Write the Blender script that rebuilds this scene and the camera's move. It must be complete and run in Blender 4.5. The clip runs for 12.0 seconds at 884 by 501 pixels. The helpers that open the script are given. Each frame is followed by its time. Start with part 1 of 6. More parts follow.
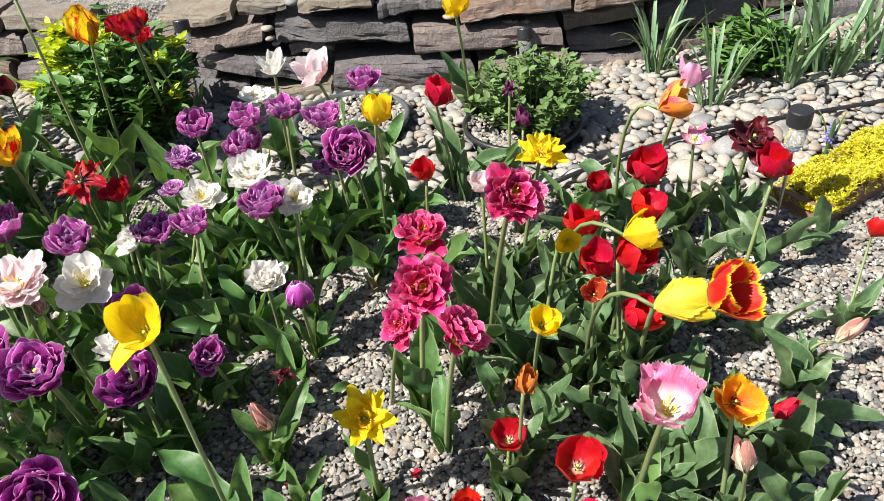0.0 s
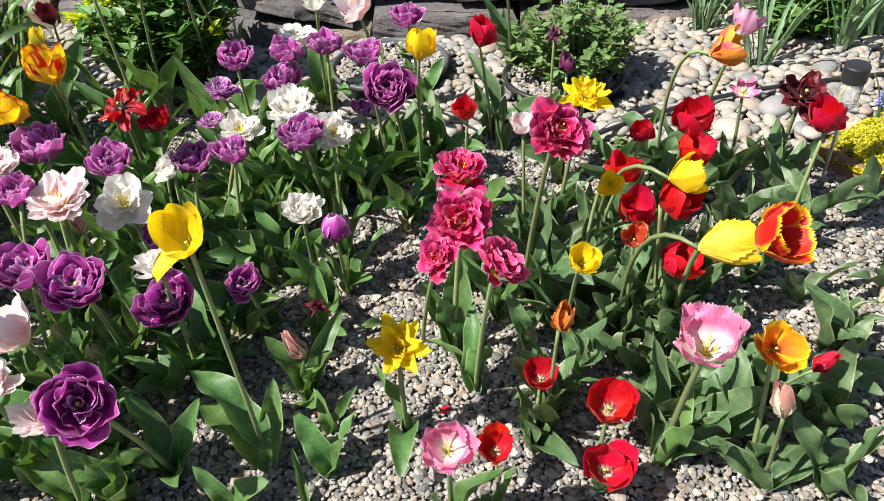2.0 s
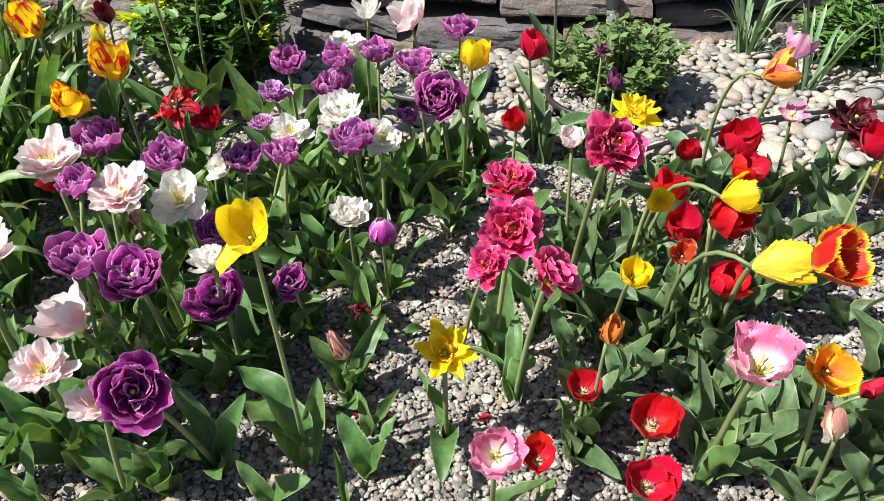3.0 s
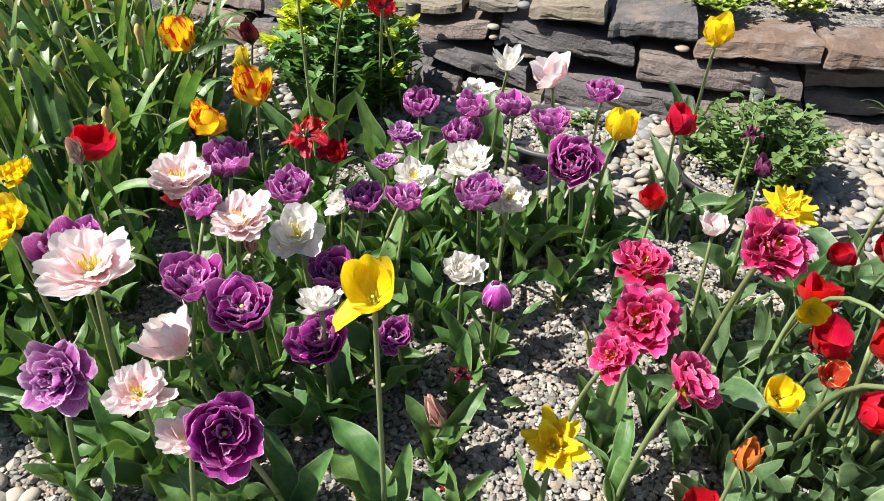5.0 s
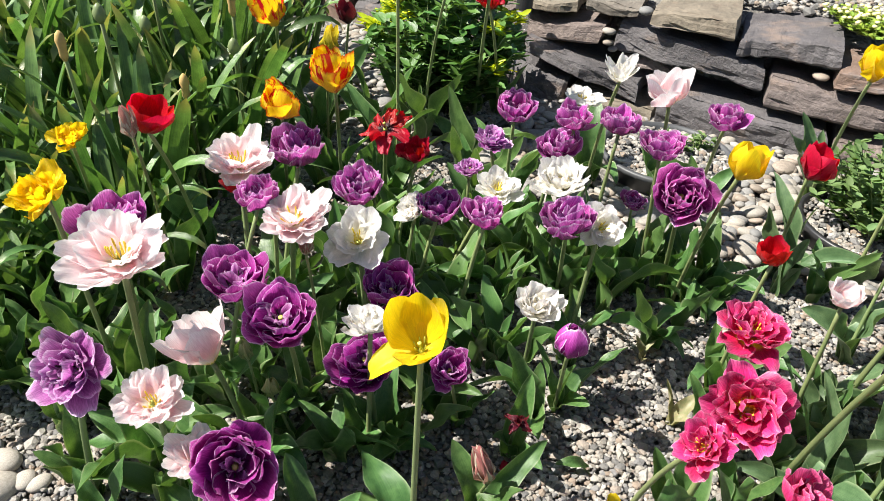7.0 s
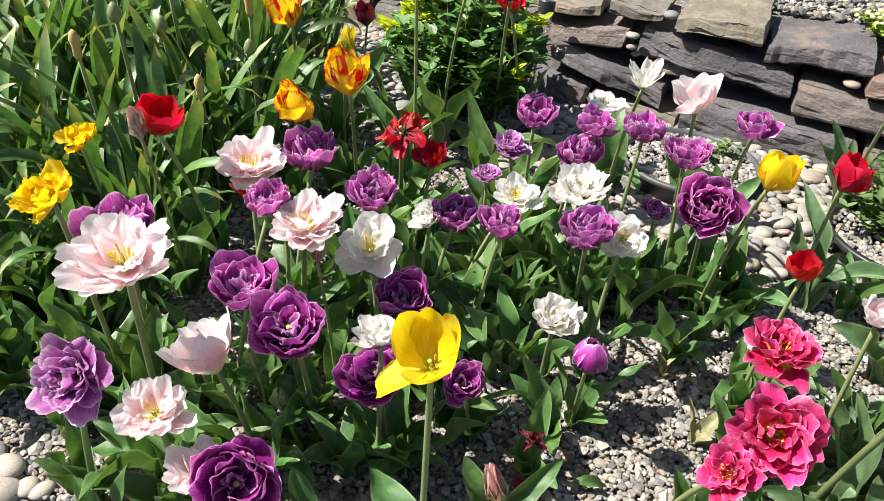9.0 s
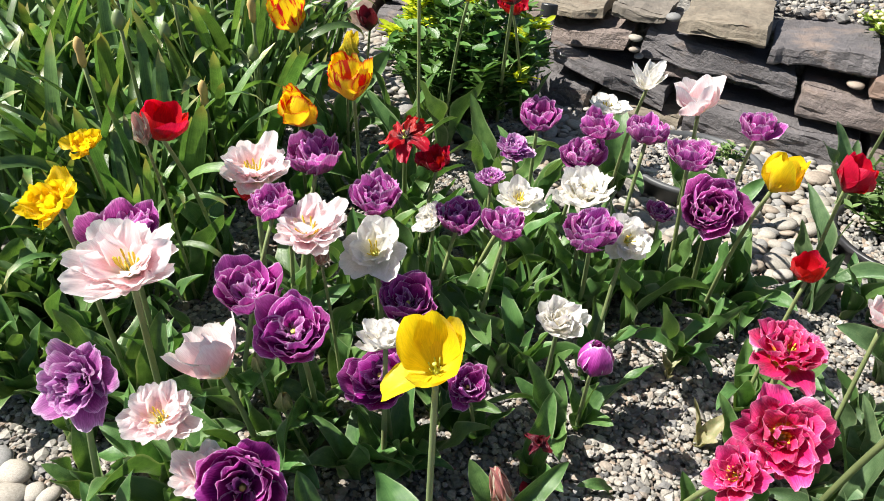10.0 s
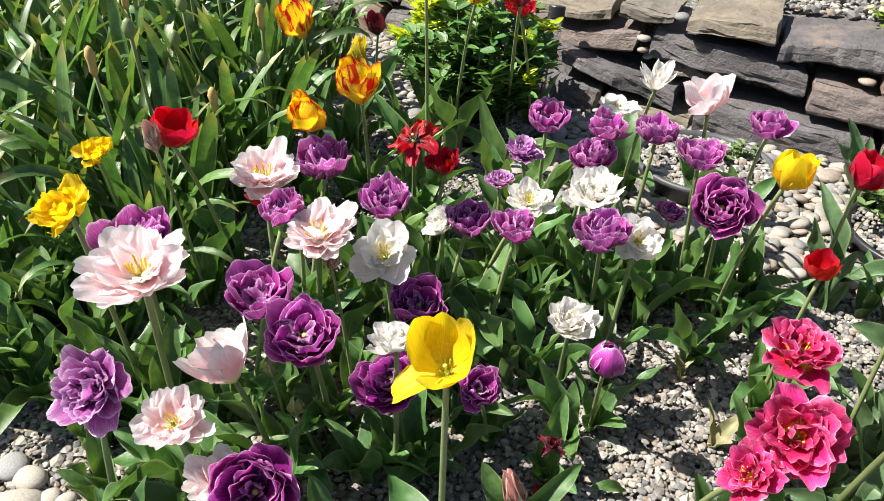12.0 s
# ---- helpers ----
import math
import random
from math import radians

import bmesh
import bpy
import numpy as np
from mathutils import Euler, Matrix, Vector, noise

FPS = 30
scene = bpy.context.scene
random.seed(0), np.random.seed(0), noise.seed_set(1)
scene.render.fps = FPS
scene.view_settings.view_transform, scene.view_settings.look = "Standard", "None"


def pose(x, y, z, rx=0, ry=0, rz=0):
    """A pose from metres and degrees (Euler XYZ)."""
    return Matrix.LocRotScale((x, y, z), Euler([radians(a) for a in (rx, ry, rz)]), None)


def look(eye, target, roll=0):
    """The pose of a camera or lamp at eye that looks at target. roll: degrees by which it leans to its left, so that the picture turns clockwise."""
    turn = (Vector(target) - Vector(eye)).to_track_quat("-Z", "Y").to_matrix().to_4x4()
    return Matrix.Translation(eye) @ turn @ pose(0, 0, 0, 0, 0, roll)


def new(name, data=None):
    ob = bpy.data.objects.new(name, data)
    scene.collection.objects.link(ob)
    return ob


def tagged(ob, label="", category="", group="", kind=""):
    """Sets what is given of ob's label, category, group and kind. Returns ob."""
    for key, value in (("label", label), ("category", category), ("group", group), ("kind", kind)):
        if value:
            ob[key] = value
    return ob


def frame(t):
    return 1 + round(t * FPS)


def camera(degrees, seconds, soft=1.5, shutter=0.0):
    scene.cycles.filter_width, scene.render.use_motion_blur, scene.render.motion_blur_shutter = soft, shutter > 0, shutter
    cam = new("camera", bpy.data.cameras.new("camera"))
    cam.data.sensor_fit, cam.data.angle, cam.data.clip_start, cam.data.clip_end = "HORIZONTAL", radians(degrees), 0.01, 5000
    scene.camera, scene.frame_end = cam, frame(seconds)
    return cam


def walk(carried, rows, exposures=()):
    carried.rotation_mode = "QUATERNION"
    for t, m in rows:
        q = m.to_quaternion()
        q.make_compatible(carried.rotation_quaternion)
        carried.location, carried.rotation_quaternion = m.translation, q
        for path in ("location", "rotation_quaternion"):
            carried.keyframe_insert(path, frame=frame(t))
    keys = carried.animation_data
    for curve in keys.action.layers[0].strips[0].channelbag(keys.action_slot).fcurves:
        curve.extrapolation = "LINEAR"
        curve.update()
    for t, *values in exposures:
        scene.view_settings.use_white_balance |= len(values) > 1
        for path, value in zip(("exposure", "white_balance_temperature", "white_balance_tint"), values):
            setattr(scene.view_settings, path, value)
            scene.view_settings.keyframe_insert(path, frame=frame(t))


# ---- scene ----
cam = camera(62.884, 12.0, 0.88)
PATH = [
    (0.0, pose(0.2325, 0.0575, 1.0105, 53.140, 4.687, -3.506)),
    (0.5, pose(0.2262, 0.0549, 1.0002, 52.322, 4.505, -2.729)),
    (1.0, pose(0.2202, 0.0502, 0.9893, 51.600, 4.344, -2.023)),
    (1.5, pose(0.2151, 0.0431, 0.9771, 51.063, 4.092, -1.278)),
    (2.0, pose(0.2063, 0.0357, 0.9660, 50.827, 3.696, -0.304)),
    (2.5, pose(0.1863, 0.0262, 0.9633, 51.165, 3.213, 0.817)),
    (3.0, pose(0.1602, 0.0207, 0.9674, 52.044, 2.595, 2.496)),
    (3.2, pose(0.1509, 0.0217, 0.9686, 52.448, 2.295, 3.198)),
    (4.8, pose(0.1028, 0.0779, 0.9688, 55.148, -0.021, 11.754)),
    (5.0, pose(0.0927, 0.0950, 0.9629, 55.275, -0.398, 12.840)),
    (5.5, pose(0.0842, 0.1403, 0.9511, 55.268, -1.177, 15.988)),
    (6.0, pose(0.0780, 0.1751, 0.9422, 55.042, -1.852, 18.608)),
    (6.5, pose(0.0724, 0.2073, 0.9300, 54.768, -2.442, 20.795)),
    (7.0, pose(0.0660, 0.2396, 0.9167, 54.511, -2.975, 22.588)),
    (7.5, pose(0.0605, 0.2586, 0.9108, 54.396, -3.265, 23.644)),
    (9.5, pose(0.0576, 0.2721, 0.9027, 54.819, -2.710, 24.390)),
    (10.0, pose(0.0582, 0.2709, 0.9033, 54.992, -2.413, 24.332)),
    (10.5, pose(0.0583, 0.2707, 0.9021, 55.159, -2.087, 24.371)),
    (11.0, pose(0.0587, 0.2699, 0.9034, 55.263, -1.780, 24.473)),
    (11.5, pose(0.0592, 0.2705, 0.9025, 55.287, -1.542, 24.583)),
    (12.0, pose(0.0606, 0.2705, 0.9018, 55.300, -1.313, 24.660)),
]
walk(cam, PATH, ((0.0, 1.04), (3.0, 1.01), (5.0, 1.06), (7.5, 1.12), (12.0, 1.12)))

# ---- light ----
SUN_AZ, SUN_EL = 200.0, 52.0          # where the sun stands, degrees from +x and above the horizon
world = bpy.data.worlds.new("world")
scene.world = world
world.use_nodes = True
wn, wl = world.node_tree.nodes, world.node_tree.links
sky = wn.new("ShaderNodeTexSky")
sky.sky_type, sky.sun_disc = "NISHITA", False
sky.sun_elevation, sky.sun_rotation = radians(SUN_EL), radians(90 - SUN_AZ)
wl.new(sky.outputs[0], wn["Background"].inputs[0])
wn["Background"].inputs[1].default_value = 0.05
sun_data = bpy.data.lights.new("sun", "SUN")
sun_data.energy, sun_data.angle, sun_data.color = 5.0, radians(0.55), (1.0, 0.955, 0.88)
sun = new("sun", sun_data)
sun.matrix_world = look((0, 0, 0), (-math.cos(radians(SUN_AZ)) * math.cos(radians(SUN_EL)),
                                    -math.sin(radians(SUN_AZ)) * math.cos(radians(SUN_EL)), -math.sin(radians(SUN_EL))))


# ---- materials ----
def shader(name):
    m = bpy.data.materials.new(name)
    m.use_nodes = True
    return m, m.node_tree.nodes, m.node_tree.links, m.node_tree.nodes["Principled BSDF"]


def ramp(n, stops, mode="LINEAR"):
    r = n.new("ShaderNodeValToRGB")
    r.color_ramp.interpolation = mode
    while len(r.color_ramp.elements) < len(stops):
        r.color_ramp.elements.new(0.5)
    for e, (at, c) in zip(r.color_ramp.elements, stops):
        e.position, e.color = at, (*c, 1)
    return r


def texture(n, l, scale, detail=4.0, rough=0.55, source=None, stretch=None):
    t = n.new("ShaderNodeTexNoise")
    t.inputs["Scale"].default_value, t.inputs["Detail"].default_value, t.inputs["Roughness"].default_value = scale, detail, rough
    if source is None:
        source = n.new("ShaderNodeTexCoord").outputs["Object"]
    if stretch:
        mp = n.new("ShaderNodeMapping")
        mp.inputs["Scale"].default_value = stretch
        l.new(source, mp.inputs[0])
        source = mp.outputs[0]
    l.new(source, t.inputs["Vector"])
    return t


def mixed(n, l, fac, a, b, mode="MIX"):
    x = n.new("ShaderNodeMix")
    x.data_type, x.blend_type = "RGBA", mode
    for sock, v in ((x.inputs[0], fac), (x.inputs[6], a), (x.inputs[7], b)):
        if isinstance(v, (int, float)):
            sock.default_value = v
        elif isinstance(v, tuple):
            sock.default_value = (*v, 1)
        else:
            l.new(v, sock)
    return x.outputs[2]


def math_node(n, l, op, a, b=0.0):
    x = n.new("ShaderNodeMath")
    x.operation = op
    for sock, v in zip(x.inputs, (a, b)):
        if isinstance(v, (int, float)):
            sock.default_value = v
        else:
            l.new(v, sock)
    return x.outputs[0]


def bump(n, l, bsdf, height, strength, distance):
    b = n.new("ShaderNodeBump")
    b.inputs["Strength"].default_value, b.inputs["Distance"].default_value = strength, distance
    l.new(height, b.inputs["Height"])
    l.new(b.outputs[0], bsdf.inputs["Normal"])


def thin(n, l, bsdf, color, share):
    """A sheet that lets some light through."""
    t = n.new("ShaderNodeBsdfTranslucent")
    l.new(color, t.inputs["Color"])
    mx = n.new("ShaderNodeMixShader")
    mx.inputs[0].default_value = share
    l.new(bsdf.outputs[0], mx.inputs[1])
    l.new(t.outputs[0], mx.inputs[2])
    l.new(mx.outputs[0], n["Material Output"].inputs["Surface"])


def varied(n, l, color, source, hue=0.02, value=0.25):
    h = n.new("ShaderNodeHueSaturation")
    mr = n.new("ShaderNodeMapRange")
    mr.inputs["To Min"].default_value, mr.inputs["To Max"].default_value = 1 - value, 1 + value
    l.new(source, mr.inputs[0])
    mh = n.new("ShaderNodeMapRange")
    mh.inputs["To Min"].default_value, mh.inputs["To Max"].default_value = 0.5 - hue, 0.5 + hue
    w = math_node(n, l, "FRACT", math_node(n, l, "MULTIPLY", source, 7.31))
    l.new(w, mh.inputs[0])
    l.new(mh.outputs[0], h.inputs["Hue"])
    l.new(mr.outputs[0], h.inputs["Value"])
    l.new(color, h.inputs["Color"])
    return h.outputs[0]


def petal_material(name, stops, edge=None, flame=None, share=0.34, rough=0.40, value=0.12, hue=0.008, contrast=0.5):
    """Pigment that runs from the petal's foot (0) to its tip (1), with a paler rim and streaks."""
    m, n, l, b = shader(name)
    uv = n.new("ShaderNodeUVMap")
    sep = n.new("ShaderNodeSeparateXYZ")
    l.new(uv.outputs[0], sep.inputs[0])
    info = n.new("ShaderNodeObjectInfo")
    own = n.new("ShaderNodeVectorMath")
    own.operation = "ADD"
    shift = n.new("ShaderNodeCombineXYZ")
    l.new(math_node(n, l, "MULTIPLY", info.outputs["Random"], 17.0), shift.inputs[0])
    l.new(math_node(n, l, "MULTIPLY", info.outputs["Random"], 41.0), shift.inputs[2])
    l.new(uv.outputs[0], own.inputs[0])
    l.new(shift.outputs[0], own.inputs[1])
    streak = texture(n, l, 5.0, 3.0, 0.6, own.outputs[0], (9.0, 1.2, 1.0))
    wob = math_node(n, l, "MULTIPLY", math_node(n, l, "SUBTRACT", streak.outputs[0], 0.5), 0.22)
    along = math_node(n, l, "ADD", sep.outputs[1], wob)
    r = ramp(n, stops)
    l.new(along, r.inputs[0])
    col = r.outputs[0]
    side = math_node(n, l, "ABSOLUTE", math_node(n, l, "SUBTRACT", sep.outputs[0], 0.5))
    rim = math_node(n, l, "MAXIMUM", math_node(n, l, "MULTIPLY", side, 2.0), math_node(n, l, "POWER", sep.outputs[1], 2.0))
    if edge:
        er = ramp(n, [(edge[1], (0, 0, 0)), (min(edge[1] + edge[2], 1.0), (1, 1, 1))])
        l.new(math_node(n, l, "ADD", rim, math_node(n, l, "MULTIPLY", wob, 0.6)), er.inputs[0])
        col = mixed(n, l, er.outputs[0], col, edge[0])
    if flame:
        fl = texture(n, l, 2.2, 4.0, 0.6, own.outputs[0], (1.7, 0.5, 1.0))
        fr = ramp(n, [(flame[1], (0, 0, 0)), (flame[1] + 0.05, (1, 1, 1))])
        l.new(fl.outputs[0], fr.inputs[0])
        col = mixed(n, l, fr.outputs[0], col, flame[0])
    col = mixed(n, l, contrast, col, mixed(n, l, 1.0, col, ramp_of(n, l, streak.outputs[0], [(0.32, (0.62, 0.60, 0.62)), (0.68, (1.3, 1.3, 1.3))]), "MULTIPLY"))
    col = varied(n, l, col, info.outputs["Random"], hue, value)
    l.new(col, b.inputs["Base Color"])
    b.inputs["Roughness"].default_value = rough
    b.inputs["Specular IOR Level"].default_value = 0.5
    b.inputs["Sheen Weight"].default_value = 0.10
    b.inputs["Sheen Roughness"].default_value = 0.4
    fine = texture(n, l, 8.0, 2.0, 0.5, uv.outputs[0], (14.0, 1.0, 1.0))
    bump(n, l, b, fine.outputs[0], 0.4, 0.002)
    thin(n, l, b, col, share)
    return m


def leaf_material(name, dark, light, share=0.25, rough=0.42, vein=26.0, value=0.22, island=False, tip=None, gloss=0.55, margin=None):
    m, n, l, b = shader(name)
    uv = n.new("ShaderNodeUVMap")
    lines = texture(n, l, 4.0, 2.0, 0.5, uv.outputs[0], (vein, 0.5, 1.0))
    patch = texture(n, l, 14.0, 3.0)
    f = math_node(n, l, "ADD", math_node(n, l, "MULTIPLY", lines.outputs[0], 0.45), math_node(n, l, "MULTIPLY", patch.outputs[0], 0.55))
    r = ramp(n, [(0.3, dark), (0.7, light)])
    l.new(f, r.inputs[0])
    col = r.outputs[0]
    if tip:
        sep = n.new("ShaderNodeSeparateXYZ")
        l.new(uv.outputs[0], sep.inputs[0])
        tr = ramp(n, [(0.88, (0, 0, 0)), (0.99, (1, 1, 1))])
        l.new(sep.outputs[1], tr.inputs[0])
        col = mixed(n, l, math_node(n, l, "MULTIPLY", tr.outputs[0], 0.7), col, tip)
    # pale margin; bright edge highlights are put into this colour too
    if margin:
        across = n.new("ShaderNodeSeparateXYZ")
        l.new(uv.outputs[0], across.inputs[0])
        off = math_node(n, l, "MULTIPLY", math_node(n, l, "ABSOLUTE", math_node(n, l, "SUBTRACT", across.outputs[0], 0.5)), 2.0)
        col = mixed(n, l, math_node(n, l, "MULTIPLY", ramp_of(n, l, off, [(0.88, (0, 0, 0)), (0.98, (1, 1, 1))]), 0.6), col, margin)
    src = n.new("ShaderNodeNewGeometry").outputs["Random Per Island"] if island else n.new("ShaderNodeObjectInfo").outputs["Random"]
    col = varied(n, l, col, src, 0.015, value)
    l.new(col, b.inputs["Base Color"])
    b.inputs["Roughness"].default_value = rough
    b.inputs["Specular IOR Level"].default_value = gloss
    bump(n, l, b, lines.outputs[0], 0.3, 0.0012)
    thin(n, l, b, mixed(n, l, 1.0, col, (1.3, 1.3, 0.6), "MULTIPLY"), share)
    return m


def stone_material(name, tones, rough=0.8, island=True, grain=120.0, strength=0.5, dist=0.003, coord="Object", veins=None):
    """Rock: a tone for each piece, mottled and grainy."""
    m, n, l, b = shader(name)
    src = n.new("ShaderNodeNewGeometry").outputs["Random Per Island"] if island else n.new("ShaderNodeObjectInfo").outputs["Random"]
    r = ramp(n, [(i / len(tones), c) for i, c in enumerate(tones)], "CONSTANT")
    l.new(src, r.inputs[0])
    tc = n.new("ShaderNodeTexCoord").outputs[coord]
    big, small = texture(n, l, grain / 8, 4.0, 0.6, tc), texture(n, l, grain, 5.0, 0.7, tc)
    col = mixed(n, l, 0.55, r.outputs[0], mixed(n, l, 1.0, r.outputs[0], ramp_of(n, l, big.outputs[0], [(0.3, (0.55, 0.53, 0.5)), (0.7, (1.3, 1.27, 1.22))]), "MULTIPLY"))
    col = mixed(n, l, 0.4, col, mixed(n, l, 1.0, col, ramp_of(n, l, small.outputs[0], [(0.35, (0.6, 0.6, 0.6)), (0.65, (1.35, 1.33, 1.3))]), "MULTIPLY"))
    if veins:
        st = texture(n, l, veins[1], 5.0, 0.65, tc, veins[2])
        vr = ramp(n, [(veins[3], (0, 0, 0)), (veins[3] + 0.12, (1, 1, 1))])
        l.new(st.outputs[0], vr.inputs[0])
        col = mixed(n, l, math_node(n, l, "MULTIPLY", vr.outputs[0], 0.65), col, veins[0])
    l.new(col, b.inputs["Base Color"])
    b.inputs["Roughness"].default_value = rough
    bump(n, l, b, small.outputs[0], strength, dist)
    return m


def ramp_of(n, l, src, stops):
    r = ramp(n, stops)
    l.new(src, r.inputs[0])
    return r.outputs[0]


def plain(name, color, rough=0.6, metal=0.0, grain=60.0, amount=0.25, dist=0.001):
    m, n, l, b = shader(name)
    t = texture(n, l, grain, 4.0, 0.6)
    col = mixed(n, l, amount, color, mixed(n, l, 1.0, color, ramp_of(n, l, t.outputs[0], [(0.3, (0.4, 0.4, 0.4)), (0.7, (1.5, 1.5, 1.5))]), "MULTIPLY"))
    l.new(col, b.inputs["Base Color"])
    b.inputs["Roughness"].default_value, b.inputs["Metallic"].default_value = rough, metal
    bump(n, l, b, t.outputs[0], 0.25, dist)
    return m


M_PETAL = {}
M_PETAL["purple"] = petal_material("petal purple", [(0.0, (0.74, 0.62, 0.60)), (0.12, (0.52, 0.20, 0.42)), (0.24, (0.33, 0.016, 0.23)), (0.55, (0.42, 0.036, 0.30)), (1.0, (0.60, 0.16, 0.49))], ((0.84, 0.56, 0.80), 0.86, 0.16), value=0.28, hue=0.014, share=0.38, rough=0.27, contrast=0.95)
M_PETAL["violet"] = petal_material("petal deep violet", [(0.0, (0.70, 0.60, 0.62)), (0.08, (0.46, 0.18, 0.42)), (0.18, (0.25, 0.010, 0.19)), (0.6, (0.36, 0.024, 0.26)), (1.0, (0.55, 0.12, 0.45))], ((0.84, 0.58, 0.82), 0.91, 0.12), value=0.22, hue=0.012, share=0.38, rough=0.24, contrast=0.7)
M_PETAL["mauve"] = petal_material("petal mauve", [(0.0, (0.66, 0.50, 0.52)), (0.16, (0.36, 0.050, 0.32)), (0.55, (0.45, 0.10, 0.41)), (1.0, (0.62, 0.28, 0.58))], ((0.80, 0.58, 0.80), 0.76, 0.30), value=0.2, hue=0.016, share=0.42, rough=0.30, contrast=0.8)
M_PETAL["apricot"] = petal_material("petal apricot", [(0.0, (0.55, 0.30, 0.06)), (0.3, (0.84, 0.26, 0.03)), (1.0, (0.86, 0.38, 0.03))], flame=((0.74, 0.10, 0.12), 0.52))
M_PETAL["budgreen"] = petal_material("petal of a green bud", [(0.0, (0.17, 0.24, 0.07)), (0.6, (0.30, 0.36, 0.13)), (1.0, (0.46, 0.44, 0.20))])
M_PETAL["white"] = petal_material("petal white", [(0.0, (0.84, 0.72, 0.18)), (0.17, (0.90, 0.87, 0.74)), (1.0, (0.90, 0.885, 0.86))], value=0.02, share=0.44, contrast=0.25)
M_PETAL["blush"] = petal_material("petal blush", [(0.0, (0.90, 0.78, 0.24)), (0.16, (0.95, 0.91, 0.84)), (0.42, (0.95, 0.68, 0.71)), (0.70, (0.95, 0.78, 0.79)), (1.0, (0.95, 0.90, 0.88))], ((0.95, 0.92, 0.90), 0.74, 0.24), value=0.04, share=0.54, contrast=0.25)
M_PETAL["magenta"] = petal_material("petal magenta", [(0.0, (0.88, 0.60, 0.02)), (0.24, (0.86, 0.50, 0.03)), (0.32, (0.60, 0.02, 0.07)), (0.50, (0.58, 0.010, 0.105)), (0.78, (0.70, 0.038, 0.19)), (1.0, (0.80, 0.13, 0.32))], ((0.88, 0.32, 0.48), 0.92, 0.10), value=0.24, rough=0.26, contrast=0.8, share=0.36)
M_PETAL["yellow"] = petal_material("petal yellow", [(0.0, (0.80, 0.64, 0.02)), (0.5, (0.92, 0.68, 0.008)), (1.0, (0.93, 0.72, 0.012))], value=0.05, share=0.50, contrast=0.3)
M_PETAL["red"] = petal_material("petal red", [(0.0, (0.30, 0.004, 0.008)), (0.3, (0.56, 0.002, 0.014)), (1.0, (0.64, 0.004, 0.024))], value=0.10, contrast=0.5, share=0.46)
M_PETAL["crimson"] = petal_material("petal crimson", [(0.0, (0.02, 0.003, 0.004)), (0.22, (0.05, 0.002, 0.005)), (0.34, (0.36, 0.002, 0.008)), (1.0, (0.52, 0.003, 0.018))], contrast=0.7)
M_PETAL["red_white"] = petal_material("petal red with white foot", [(0.0, (0.80, 0.74, 0.6)), (0.10, (0.78, 0.50, 0.44)), (0.17, (0.54, 0.003, 0.012)), (1.0, (0.66, 0.005, 0.016))], share=0.44)
M_PETAL["dark"] = petal_material("petal dark red", [(0.0, (0.06, 0.004, 0.008)), (0.5, (0.085, 0.004, 0.012)), (1.0, (0.16, 0.008, 0.018))], rough=0.35)
M_PETAL["plum"] = petal_material("petal plum", [(0.0, (0.10, 0.01, 0.05)), (0.6, (0.13, 0.008, 0.07)), (1.0, (0.28, 0.07, 0.18))])
M_PETAL["pink_white"] = petal_material("petal pink with white heart", [(0.0, (0.80, 0.76, 0.52)), (0.22, (0.84, 0.78, 0.72)), (0.40, (0.80, 0.52, 0.58)), (0.58, (0.74, 0.17, 0.34)), (1.0, (0.78, 0.27, 0.46))], ((0.82, 0.50, 0.62), 0.9, 0.12), contrast=0.7)
M_PETAL["lilac"] = petal_material("petal lilac pink", [(0.0, (0.84, 0.76, 0.74)), (0.3, (0.68, 0.28, 0.46)), (1.0, (0.74, 0.38, 0.56))])
M_PETAL["orange"] = petal_material("petal orange", [(0.0, (0.50, 0.08, 0.01)), (0.3, (0.80, 0.16, 0.006)), (0.7, (0.86, 0.34, 0.008)), (1.0, (0.88, 0.46, 0.01))], ((0.88, 0.58, 0.015), 0.72, 0.28), contrast=0.7)
M_PETAL["flame"] = petal_material("petal flamed", [(0.0, (0.80, 0.62, 0.02)), (0.6, (0.90, 0.68, 0.01)), (1.0, (0.90, 0.68, 0.012))], edge=((0.66, 0.05, 0.008), 0.86, 0.16), flame=((0.62, 0.016, 0.006), 0.55), value=0.04, share=0.46, contrast=0.3)
M_PETAL["yellow_red"] = petal_material("petal yellow with red flush", [(0.0, (0.80, 0.66, 0.08)), (1.0, (0.88, 0.64, 0.02))], flame=((0.66, 0.10, 0.03), 0.66), value=0.05)
M_PETAL["red_yellow"] = petal_material("petal red with yellow fringe", [(0.0, (0.30, 0.004, 0.004)), (0.4, (0.52, 0.004, 0.008)), (1.0, (0.60, 0.010, 0.008))], ((0.88, 0.50, 0.01), 0.80, 0.14))
M_PETAL["red_cream"] = petal_material("petal red with cream rim", [(0.0, (0.40, 0.03, 0.01)), (1.0, (0.62, 0.05, 0.015))], ((0.85, 0.55, 0.18), 0.86, 0.1))
M_PETAL["dusty"] = petal_material("petal dusty pink", [(0.0, (0.30, 0.32, 0.12)), (0.35, (0.44, 0.24, 0.17)), (1.0, (0.52, 0.20, 0.18))], flame=((0.64, 0.58, 0.44), 0.50))
M_PETAL["rust"] = petal_material("petal rust", [(0.0, (0.35, 0.28, 0.06)), (0.4, (0.60, 0.20, 0.03)), (1.0, (0.72, 0.26, 0.04))])
